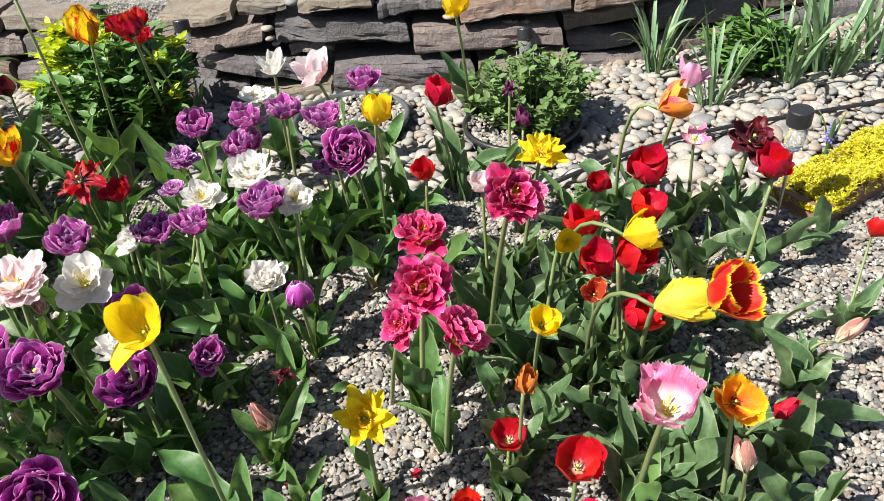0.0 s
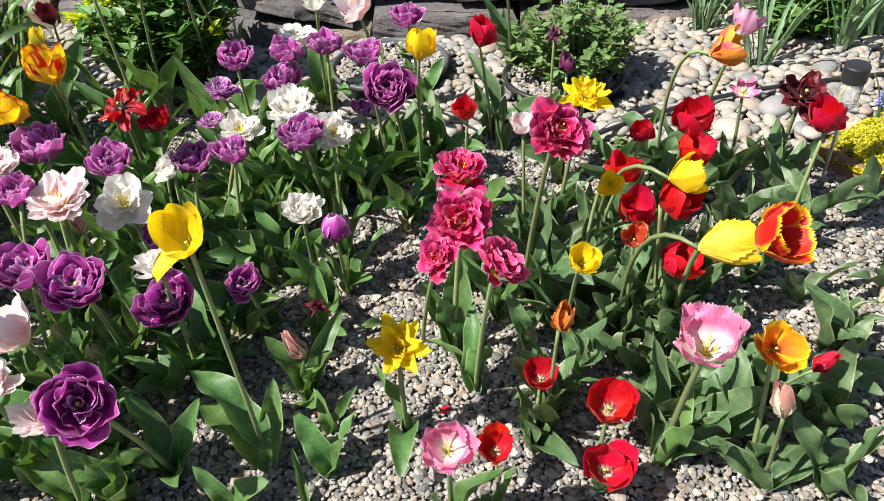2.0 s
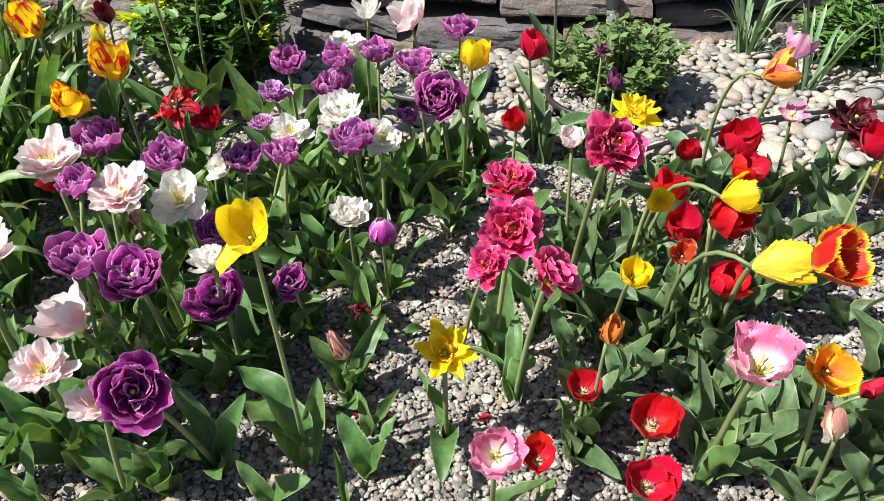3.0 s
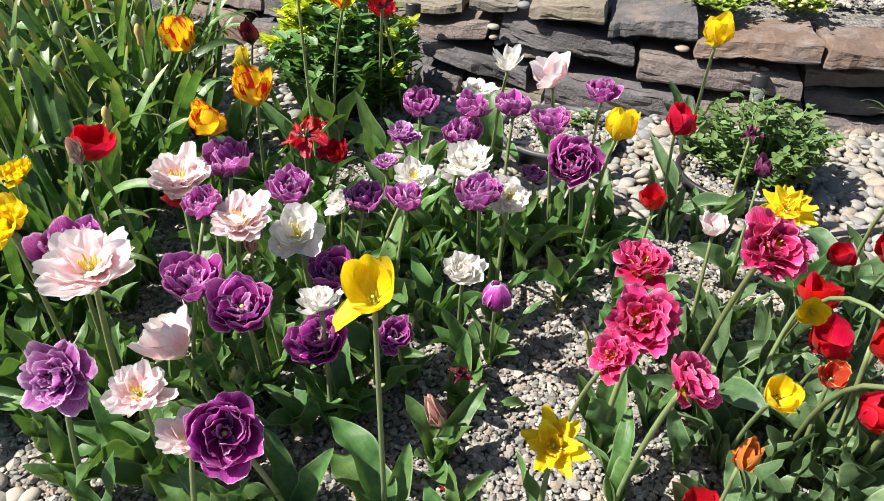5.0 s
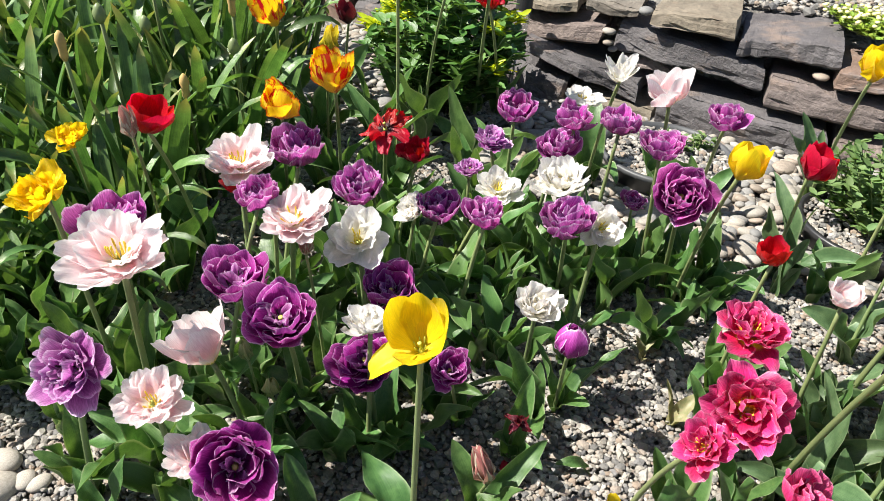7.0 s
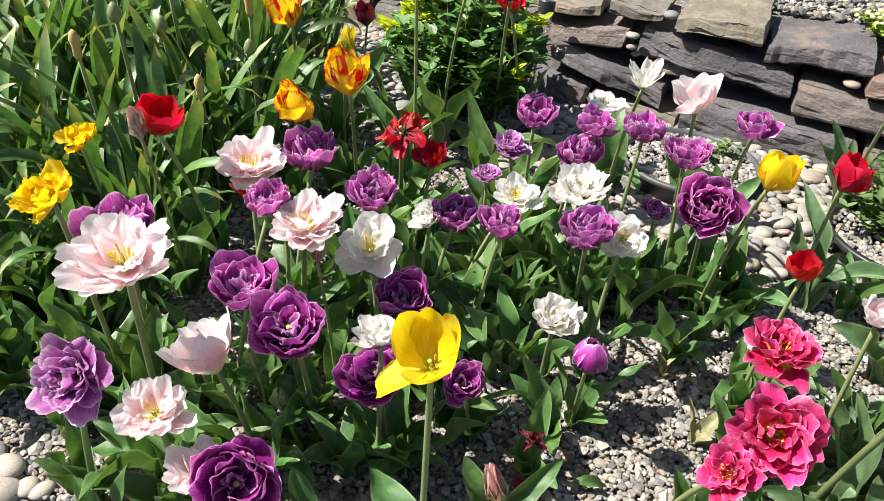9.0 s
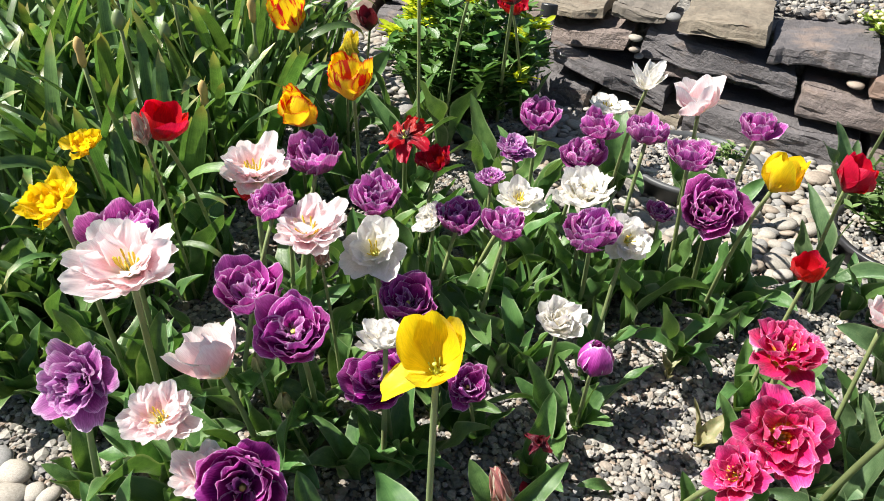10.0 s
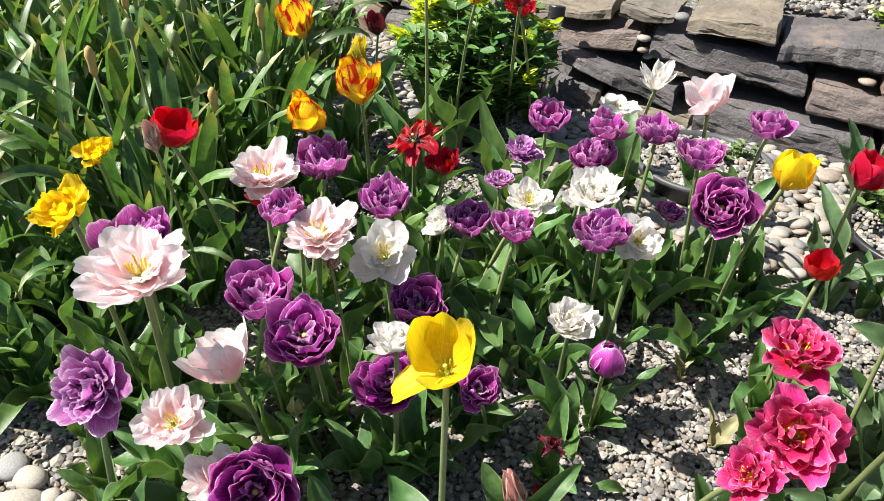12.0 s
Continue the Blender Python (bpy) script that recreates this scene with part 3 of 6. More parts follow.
KINDS["lfr"] = ("lilac", [(3, 0.90, 0.62, 50, 34, 0.4, 0.08, 0.22, 0.07), (3, 0.86, 0.56, 42, 24, 0.4, 0.08, 0.22, 0.07)], "yellow", "lilac pink fringed tulip half open", "tulip")
KINDS["psm"] = ("pink_white", [(6, 0.58, 0.34, 74, 34, 0.4, 0.05, 0.3, 0)], "yellow", "small pink tulip with a white heart", "tulip")
KINDS["ofr"] = ("orange", [(3, 0.76, 0.68, 68, 20, 0.4, 0.05, 0.08, 0.075), (3, 0.74, 0.62, 60, 14, 0.4, 0.05, 0.08, 0.075)], "dark", "orange fringed tulip with dark stamens", "tulip")
KINDS["ocup"] = ("apricot", [(3, 0.98, 0.78, 60, -2, 0.6, 0.03, 0.25, 0), (3, 0.92, 0.7, 52, 0, 0.6, 0.03, 0.25, 0)], "dark", "orange tulip cup leaning to one side", "tulip")
KINDS["dd"] = ("dark", [(6, 0.54, 0.38, 82, 50, 0.35, 0.10, 0.18, 0), (6, 0.46, 0.34, 64, 30, 0.4, 0.10, 0.2, 0), (4, 0.34, 0.26, 40, 8, 0.4, 0.1, 0.2, 0)], "dark", "dark blood-red double tulip with ruffled petals", "tulip")
KINDS["dcup"] = ("dark", [(3, 1.0, 0.74, 56, -4, 0.6, 0.03, 0.3, 0), (3, 0.96, 0.66, 50, -4, 0.6, 0.03, 0.3, 0)], "dark", "small maroon tulip with closed petals", "tulip")
KINDS["budp"] = ("violet", [(4, 1.25, 0.86, 76, -62, 0.6, 0.02, 0.06, 0), (4, 1.20, 0.80, 70, -58, 0.6, 0.02, 0.06, 0)], "", "closed purple tulip bud", "tulip")
KINDS["budd"] = ("plum", [(3, 1.1, 0.95, 50, -24, 0.7, 0.02, 0.4, 0), (3, 1.06, 0.9, 42, -26, 0.7, 0.02, 0.4, 0)], "", "small plum tulip bud, closed", "tulip")
KINDS["budk"] = ("dusty", [(3, 1.75, 0.85, 36, -38, 0.7, 0.02, 0.4, 0), (3, 1.68, 0.8, 30, -34, 0.7, 0.02, 0.4, 0)], "", "closed dusty pink tulip bud", "tulip")
KINDS["budr"] = ("red", [(3, 1.3, 0.85, 44, -36, 0.7, 0.04, 0.3, 0), (3, 1.25, 0.8, 38, -34, 0.7, 0.04, 0.3, 0)], "", "red tulip bud with a pale back", "tulip")
KINDS["budo"] = ("rust", [(3, 1.35, 0.95, 42, -26, 0.7, 0.02, 0.4, 0), (3, 1.3, 0.9, 36, -26, 0.7, 0.02, 0.4, 0)], "", "rusty orange tulip bud", "tulip")
KINDS["budy"] = ("greenish", [(3, 1.35, 0.95, 42, -20, 0.7, 0.03, 0.4, 0), (3, 1.3, 0.9, 36, -20, 0.7, 0.03, 0.4, 0)], "", "yellow tulip bud, still green at the foot", "tulip")
KINDS["budg"] = ("budgreen", [(3, 1.4, 0.9, 46, -44, 0.7, 0.01, 0.3, 0), (3, 1.35, 0.85, 40, -40, 0.7, 0.01, 0.3, 0)], "", "small green tulip bud, tightly closed", "tulip")
KINDS["wup"] = ("white", [(6, 0.78, 0.44, 60, 22, 0.4, 0.05, 0.3, 0), (6, 0.72, 0.38, 46, 14, 0.4, 0.05, 0.3, 0), (5, 0.6, 0.3, 32, 8, 0.4, 0.06, 0.3, 0)], "tuft", "white double tulip, petals still upright", "tulip")
KINDS["wilt"] = ("plum", [(5, 0.62, 0.22, 70, 110, 0.3, 0.2, 0.3, 0), (4, 0.55, 0.22, 30, 10, 0.3, 0.2, 0.3, 0)], "green", "wilted plum tulip with curled petals", "tulip")
KINDS["wiltr"] = ("dark", [(4, 0.9, 0.5, 50, 140, 0.3, 0.2, 0.3, 0), (3, 0.7, 0.4, 30, 20, 0.3, 0.2, 0.3, 0)], "", "shrivelled dark red tulip", "tulip")
HEARTS = {"dpo": "mauve", "dp": "mauve"}  # kinds whose innermost ring is paler
PETALS = {}


def petals_of(kind):
    if kind not in PETALS:
        colour, rings = KINDS[kind][:2]
        rows, wide, high = [], 0.1, 0.0
        for q, (count, *shape) in enumerate(rings):
            variants = [petal_mesh("petal", *shape, seed=97 * q + 13 * k + len(PETALS) * 7) for k in range(5)]
            for me in variants:
                me.materials.append(M_PETAL[HEARTS.get(kind, colour) if q == 3 else colour])
                wide = max(wide, 2 * max(math.hypot(v.co.x, v.co.y) for v in me.vertices))
                high = max(high, max(v.co.z for v in me.vertices))
            rows.append((count, variants))
        PETALS[kind] = (rows, wide, 0.48 * high)
    return PETALS[kind]


def simple_mesh(name, verts, faces, material):
    me = mesh_of(name, verts, faces)
    me.materials.append(material)
    return me


FOOT = simple_mesh("bloom", *revolve([(0.02, -0.03), (0.055, -0.005), (0.05, 0.03), (0.02, 0.05)], 8), M_PISTIL)
PISTIL = simple_mesh("pistil", *tube([(0, 0, 0.03), (0, 0, 0.16), (0, 0, 0.19), (0, 0, 0.2)], [0.024, 0.02, 0.036, 0.012], 6)[:2], M_PISTIL)
STAMENS = {k: simple_mesh("stamen", *tube([(0.03, 0, 0.02), (0.08, 0, 0.10), (0.10, 0, 0.15), (0.115, 0, 0.22), (0.115, 0, 0.235)], [0.006, 0.005, 0.013, 0.012, 0.004], 5)[:2], m)
           for k, m in (("tuft", M_STAMEN), ("yellow", M_STAMEN), ("green", M_PISTIL), ("dark", M_ANTHER), ("orange", M_STAMEN))}


def leaf_mesh(name, width, th0, th1, fold, wave, twist, seed, bend=1.6, nu=20, nv=6, ripple=0.010, strap=False):
    rng = random.Random(seed)
    line = arc(th0, th1, 1.0, bend)
    ph, beat = rng.uniform(0, 6.28), rng.uniform(8, 14)

    def place(s, w):
        r, z, th = on_arc(line, s)
        if strap:
            wide = width / 2 * (0.75 + 0.25 * min(1.0, 3 * s)) * math.sqrt(max(0.0, 1 - max(0.0, (s - 0.55) / 0.45) ** 2.2)) + 0.001
        else:
            wide = width / 2 * max(0.34 * (1 - s), 1.63 * (s + 0.05) ** 0.55 * max(0.0, 1 - s) ** 0.72) + 0.0015
        up = fold * wide * abs(w) ** 1.4 * (1.15 - 0.8 * s)
        up += (wave * math.sin(ph + beat * s + (1.9 if w > 0 else 0)) * abs(w) + ripple * math.sin(2 * ph + 19 * s + 2.6 * w) * abs(w) ** 2.5) * math.sin(math.pi * s)
        tw = twist * s
        side = w * wide
        lat, nor = side * math.cos(tw) - up * math.sin(tw), side * math.sin(tw) + up * math.cos(tw)
        return (r - math.cos(th) * nor, lat, z + math.sin(th) * nor)

    v, f, uv = sheet(nu, nv, place)
    return mesh_of(name, v, f, uv)


LEAVES = []
for i in range(24):
    q = random.Random(500 + i)
    LEAVES.append(leaf_mesh("leaf", q.uniform(0.26, 0.42), q.uniform(4, 24), q.uniform(14, 62) if i % 6 < 4 else q.uniform(70, 125), q.uniform(0.5, 1.3), q.uniform(0.025, 0.065), q.uniform(-1.5, 1.5), i, ripple=0.018))
    LEAVES[-1].materials.append(M_LEAF)
LEAVES_GREY = [me.copy() for me in LEAVES]
for me in LEAVES_GREY:
    me.materials[0] = M_LEAF_GREY
BROAD = [leaf_mesh("leaf", 0.40, 20, th, fold, 0.050, tw, 70 + i, ripple=0.020) for i, (th, fold, tw) in enumerate(((34, 0.85, 0.6), (54, 0.75, -0.8), (80, 0.8, 0.5), (110, 0.7, -0.5)))]
for me in BROAD:
    me.materials.append(M_LEAF)
BROAD_GREY = [me.copy() for me in BROAD]
for me in BROAD_GREY:
    me.materials[0] = M_LEAF_GREY


def axis_turn(tilt, az):
    """The turn that leans the upright axis by tilt degrees towards az."""
    a = radians(az)
    return Matrix.Rotation(radians(tilt), 4, Vector((-math.sin(a), math.cos(a), 0)))


def leaf_places(rng, count, tall, slim=1.0, pool=LEAVES):
    """Leaves round one bulb: mesh and place of each."""
    a0 = rng.uniform(0, 360)
    out = []
    for k in range(count):
        size = tall * rng.uniform(0.75, 1.15)
        turn = Matrix.Rotation(radians(a0 + k * rng.uniform(100, 150)), 4, "Z")
        m = Matrix.Translation((0, 0, -0.004)) @ turn @ Matrix.Diagonal((size, size * slim, size, 1)) @ Matrix.Translation((0.01, 0, 0))
        out.append((rng.choice(pool), m))
    return out


def aimed_leaf(root, foot, tip, width, style=0):
    """One broad leaf of a tulip, from its foot to its tip in the world, so many metres wide."""
    me = (BROAD_GREY if root.matrix_basis.translation.x > 0.28 else BROAD)[style]
    end = me.vertices[(20 + 1) * 7 - 4].co
    way = Vector(tip) - Vector(foot)
    flat = math.hypot(way.x, way.y)
    size = way.length / math.hypot(end.x, end.z)
    pitch = math.atan2(flat, way.z) - math.atan2(end.x, end.z)
    own = Vector(foot) - root.matrix_basis.translation
    m = Matrix.Translation(own) @ Matrix.Rotation(math.atan2(way.y, way.x), 4, "Z") @ Matrix.Rotation(pitch, 4, "Y") @ Matrix.Diagonal((size, width / 0.40, size, 1))
    put("leaf", me, None, root, m)


def add_leaves(root, rng, count, tall, slim=1.0):
    for me, m in leaf_places(rng, count, tall, slim, LEAVES_GREY if root.matrix_basis.translation.x > 0.28 else LEAVES):
        put("leaf", me, None, root, m)


def leaf_mass(places, name, material, label):
    """Many leaves that nobody would count, in one mesh."""
    verts, faces, uvs, start = [], [], [], 0
    for me, m in places:
        flat = np.empty(len(me.vertices) * 3)
        me.vertices.foreach_get("co", flat)
        co = np.c_[flat.reshape(-1, 3), np.ones(len(me.vertices))] @ np.array(m).T
        own = np.zeros((len(co), 2))
        lay = me.uv_layers[0].data
        for p in me.polygons:
            faces.append([start + v for v in p.vertices])
            for li, v in zip(p.loop_indices, p.vertices):
                own[v] = lay[li].uv
        verts.append(co[:, :3])
        uvs.append(own)
        start += len(co)
    ob = put(name, mesh_of(name, np.concatenate(verts), faces, np.concatenate(uvs)), material)
    return tagged(ob, label, "foliage", kind="stuff")


SEEN = [0]


def tulip(kind, x, y, z, d, base, face, leaves=None, petals=None):
    """A tulip whose flower, d wide, has its middle at (x, y, z). petals: the way, lean and size of each, where they stand unevenly."""
    SEEN[0] += 1
    rng = random.Random(SEEN[0] * 31 + 5)
    colour, rings, style, label, category = KINDS[kind]
    root = thing("tulip", base[0], base[1], 0, label, category, "tulips in the gravel bed")
    turn = axis_turn(*face)
    axis = turn @ Vector((0, 0, 1))
    foot = Vector((x, y, z)) - axis * petals_of(kind)[2] * d / petals_of(kind)[1] - Vector((base[0], base[1], 0))
    reach = foot.length
    mid = foot * 0.5 + Vector((foot.x * -0.12, foot.y * -0.12, 0.06 * reach)) - axis * 0.0
    if face[0] > 50:
        mid = Vector((foot.x * 0.55, foot.y * 0.55, foot.z)) - axis * 0.06
        mid.z = foot.z + 0.02
    thick = 0.0023 + 0.0024 * min(d, 0.12) / 0.12
    if z < 0.2:
        thick *= 0.85
    v, f, uv = tube(bezier((0, 0, -0.01), mid, foot, 9), [thick * (1.15 - 0.3 * i / 8) for i in range(9)])
    put("stem", mesh_of("stem", v, f, uv), M_STEM, root)
    spin = Matrix.Rotation(rng.uniform(0, 6.28) if petals is None else 0.0, 4, "Z")
    d /= petals_of(kind)[1]
    loose = 0.13 if len(rings) > 2 else 0.06
    bloom = put("bloom", FOOT, None, root, Matrix.Translation(foot) @ turn @ spin @ Matrix.Diagonal((d, d, d, 1)), "flower head")
    if style:
        many = style in ("yellow", "tuft") and len(rings) > 2
        put("pistil", PISTIL, None, bloom, Matrix.Scale(0.6 if many else 1.0, 4))
        for k in range(10 if many else 6):
            m = Matrix.Rotation(k * (2.4 if many else 1.047) + rng.uniform(-0.2, 0.2), 4, "Z") @ Matrix.Rotation(rng.uniform(-0.35, 0.25) if many else 0.0, 4, "Y")
            put("stamen", STAMENS[style], None, bloom, m @ Matrix.Scale(rng.uniform(0.75, 1.1), 4))
    for q, (count, variants) in enumerate(petals_of(kind)[0]):
        for k in range(count if petals is None else 0):
            a = 2 * math.pi * (k + 0.5 * q) / count + rng.uniform(-0.12, 0.12)
            s = rng.uniform(0.97 - loose, 1.03 + 0.6 * loose)
            m = Matrix.Rotation(a, 4, "Z") @ Matrix.Rotation(rng.gauss(0, loose), 4, "Y") @ Matrix.Rotation(rng.gauss(0, loose), 4, "Z") @ Matrix.Rotation(rng.gauss(0, loose), 4, "X") @ Matrix.Diagonal((s, s, s, 1)) @ Matrix.Translation((0.01, 0, 0.01 * q))
            put("petal", variants[(k + SEEN[0]) % 5], None, bloom, m)
    for k, (way, lean, s) in enumerate(petals or ()):
        m = Matrix.Rotation(radians(way), 4, "Z") @ Matrix.Rotation(radians(lean), 4, "Y") @ Matrix.Diagonal((s, s, s, 1)) @ Matrix.Translation((0.01, 0, 0.01 * (k % 2)))
        put("petal", petals_of(kind)[0][k % 2][1][k % 5], None, bloom, m)
    count = leaves if leaves is not None else rng.choice((4, 4, 5) if base[0] > 0.28 else (2, 3, 3))
    add_leaves(root, rng, count, min(0.215, 0.055 + 0.36 * z))
    return root, bloom, (turn @ spin).inverted()


def leafy(x, y, count, tall, seed, material=None, slim=1.0):
    """A tulip that carries leaves alone."""
    root = thing("tulip", x, y, 0, "young tulip with green leaves and no flower", "tulip", "flowerless tulips")
    add_leaves(root, random.Random(seed), count, tall, slim)
    if material:
        tagged(root, "young tulip with russet-tinged leaves")
        for o in root.children:
            o.data = o.data.copy()
            o.data.materials[0] = material
    return root


# ---- ground and wall ----
def wall_y(x):
    """Where the wall's foot runs."""
    if x < -0.45:
        return 2.36 + (-0.45 - x) * 0.36
    if x > 0.9:
        return 2.34 + (x - 0.9) * 0.22
    return 2.36 - 0.02 * (x + 0.45) / 1.35


def bed_edge(x):
    """Where the fine gravel ends and the river pebbles begin."""
    return 1.66 + 0.05 * math.sin(3.1 * x + 0.6) + (0.30 * min(1.0, (-0.15 - x) / 0.4) if x < -0.15 else 0.0) - (0.13 * min(1.0, (x - 0.45) / 0.4) if x > 0.45 else 0.0)


bm = bmesh.new()
bmesh.ops.create_grid(bm, x_segments=60, y_segments=60, size=1.0)
for v in bm.verts:
    for k in (0, 1):
        v.co[k] = math.copysign(abs(v.co[k]) ** 3.2, v.co[k]) * 220 + 2.2 * v.co[k]
    v.co.y += 1.3
    v.co.z = -0.008 + 0.006 * noise.noise(v.co * 2.0) if abs(v.co.x) < 4 and abs(v.co.y) < 5 else -0.01
ground = put("ground", finish(bm, "ground"), M_GROUND)
tagged(ground, "grey gravel ground of the garden", "ground", kind="structure")


def icosa():
    b = bmesh.new()
    bmesh.ops.create_icosphere(b, subdivisions=1, radius=1.0)
    v, f = [tuple(p.co) for p in b.verts], [tuple(q.index for q in p.verts) for p in b.faces]
    b.free()
    return np.array(v), f


def icosa_fine():
    b = bmesh.new()
    bmesh.ops.create_icosphere(b, subdivisions=2, radius=1.0)
    v, f = [tuple(p.co) for p in b.verts], [tuple(q.index for q in p.verts) for p in b.faces]
    b.free()
    return np.array(v), f


def turns(rng, count):
    q = rng.normal(size=(count, 4))
    q /= np.linalg.norm(q, axis=1)[:, None]
    w, x, y, z = q.T
    return np.stack([1 - 2 * (y * y + z * z), 2 * (x * y - z * w), 2 * (x * z + y * w), 2 * (x * y + z * w), 1 - 2 * (x * x + z * z), 2 * (y * z - x * w),
                     2 * (x * z - y * w), 2 * (y * z + x * w), 1 - 2 * (x * x + y * y)], -1).reshape(-1, 3, 3)


def scatter(name, rng, xy, size, z, flat, jitter, base, faces, smooth, lift=0.3):
    """Stones at the places xy: sizes, squashed by flat, with uneven corners."""
    count = len(xy)
    v = base[None] * (1 + rng.normal(0, jitter, (count, len(base), 1)))
    v = v * (size[:, None] * rng.uniform(0.7, 1.35, (count, 3)))[:, None, :]
    v = np.einsum("nij,nvj->nvi", turns(rng, count), v)
    v[:, :, 2] *= flat
    c, s = np.cos(a := rng.uniform(0, 6.28, count)), np.sin(a)
    rot = np.zeros((count, 3, 3))
    rot[:, 0, 0], rot[:, 0, 1], rot[:, 1, 0], rot[:, 1, 1], rot[:, 2, 2] = c, -s, s, c, 1
    v = np.einsum("nij,nvj->nvi", rot, v)
    v[:, :, 0] += xy[:, :1]
    v[:, :, 1] += xy[:, 1:]
    v[:, :, 2] += (z + lift * size * flat)[:, None]
    return joined_raw(v, faces, None, name, smooth)


rs = np.random.RandomState(11)
ICO, ICO_F = icosa()
step = 0.0074
gx, gy = np.meshgrid(np.arange(-1.35, 1.75, step), np.arange(0.30, 2.30, step))
xy = np.c_[gx.ravel(), gy.ravel()] + rs.uniform(-0.5, 0.5, (gx.size, 2)) * step
limit = np.array([bed_edge(x) for x in xy[:, 0]]) + rs.normal(0, 0.03, len(xy))
keep = (xy[:, 1] < limit) & (xy[:, 1] > 0.50) & (xy[:, 0] < 0.54 + 0.58 * xy[:, 1]) & (xy[:, 0] > np.maximum(-0.32 - 0.95 * xy[:, 1], -1.15))
xy = xy[keep]
size = np.clip(rs.lognormal(math.log(0.0046), 0.32, len(xy)), 0.0025, 0.0105)
gravel = put("gravel", scatter("gravel", rs, xy, size, np.zeros(len(xy)) + rs.uniform(-0.002, 0.004, len(xy)), 0.62, 0.17, ICO, ICO_F, False), M_GRAVEL)
tagged(gravel, "angular grey and beige pea gravel", "gravel", kind="stuff")

# the slate retaining wall, stone by stone
top_z = 0.285
core = bmesh.new()
xs = [-7.0 + 0.25 * i for i in range(57)]
rows = []
for x in xs:
    y = wall_y(x) + 0.17
    rows.append([core.verts.new(p) for p in ((x, y, -0.05), (x, y + 0.05, top_z - 0.02), (x, y + 0.16, top_z), (x, y + 6.0, top_z + 0.9), (x, y + 6.0, -0.05))])
for a, b in zip(rows, rows[1:]):
    for k in range(4):
        core.faces.new((a[k], b[k], b[k + 1], a[k + 1]))
core.faces.new(rows[0])
core.faces.new(rows[-1][::-1])
bmesh.ops.recalc_face_normals(core, faces=core.faces)
wall = put("wall_north", finish(core, "wall_core", False), M_GROUND)
tagged(wall, "dry-laid slate retaining wall with a gravel terrace behind", "wall", kind="structure")


def wall_stone(material, x0, x1, foot0, foot1, head0, head1, depth=0.22, proud=0.0, seed=0, cap=False):
    """A rough slab between x0 and x1, its face on the battered front of the wall."""
    rng = random.Random(seed + 900)
    x0, x1, foot0, foot1, head0, head1 = x0 + 0.006, x1 - 0.006, foot0 + 0.006, foot1 + 0.006, head0 - 0.003, head1 - 0.003
    nip, tuck = [rng.uniform(-0.012, 0.012) for _ in range(4)], rng.uniform(-0.012, 0.016)
    b = bmesh.new()
    bmesh.ops.create_cube(b, size=2.0)
    bmesh.ops.subdivide_edges(b, edges=b.edges[:], cuts=13, use_grid_fill=True)
    off = Vector((rng.uniform(-50, 50), rng.uniform(-50, 50), rng.uniform(-50, 50)))
    for v in b.verts:
        u, w, t = v.co.x, v.co.y, v.co.z
        u2 = u * (1 - 0.02 * max(0, abs(t) - 0.8) / 0.2)
        t2 = t * (1 - 0.05 * max(0, abs(u) - 0.85) / 0.15)
        k = (u2 + 1) / 2
        x = x0 + (x1 - x0) * k
        lo, hi = foot0 + (foot1 - foot0) * k + nip[0] * math.sin(3 * k + nip[1] * 200), head0 + (head1 - head0) * k + nip[2] * math.sin(4 * k + nip[3] * 200)
        z = lo + (hi - lo) * (t2 + 1) / 2
        y = wall_y(x) + 0.25 * z - proud - tuck + (w + 1) / 2 * depth
        p = Vector((x, y, z))
        bed = Vector((x * 2.5, y * 2.5, z * 13)) + off
        strata = round(noise.noise(bed) * 4) / 4
        lump = noise.noise(p * 6 + off)
        plane = round(noise.noise(p * 5 - off) * 3) / 3
        fine = noise.noise(p * 40 + off)
        p.y += 0.014 * lump + 0.007 * strata + 0.022 * plane + 0.005 * fine + (0.02 * max(0, abs(t) - 0.82) / 0.18 if w < -0.9 else 0)
        p.z += 0.010 * noise.noise(Vector((x * 7, y * 7, 3 + t)) + off) + 0.004 * fine
        p.x += 0.016 * noise.noise(Vector((z * 14, y * 6, 1 + u)) + off)
        v.co = p
    put("stone", finish(b, "stone", False), material, wall)


S, B, T = M_SLATE, M_BROWN, M_TAN
# lowest course
wall_stone(S, -0.86, -0.52, -0.04, -0.04, 0.10, 0.11, seed=1)
wall_stone(S, -0.51, -0.13, 0.112, 0.046, 0.172, 0.115, proud=0.03, seed=2)
wall_stone(S, -0.55, -0.34, -0.04, -0.04, 0.10, 0.085, proud=0.03, seed=3)
wall_stone(T, -0.33, -0.08, -0.05, -0.05, 0.072, 0.04, proud=0.035, seed=4)
wall_stone(S, -0.07, 0.40, -0.05, -0.05, 0.108, 0.088, proud=0.06, seed=5)
wall_stone(S, 0.41, 0.72, -0.05, -0.05, 0.085, 0.07, proud=0.05, seed=6)
wall_stone(S, 0.73, 1.02, -0.05, -0.05, 0.045, 0.04, proud=0.0, seed=7)
wall_stone(S, 1.03, 1.40, -0.05, -0.05, 0.06, 0.05, seed=8)
wall_stone(S, 1.41, 1.85, -0.05, -0.05, 0.07, 0.07, seed=9)
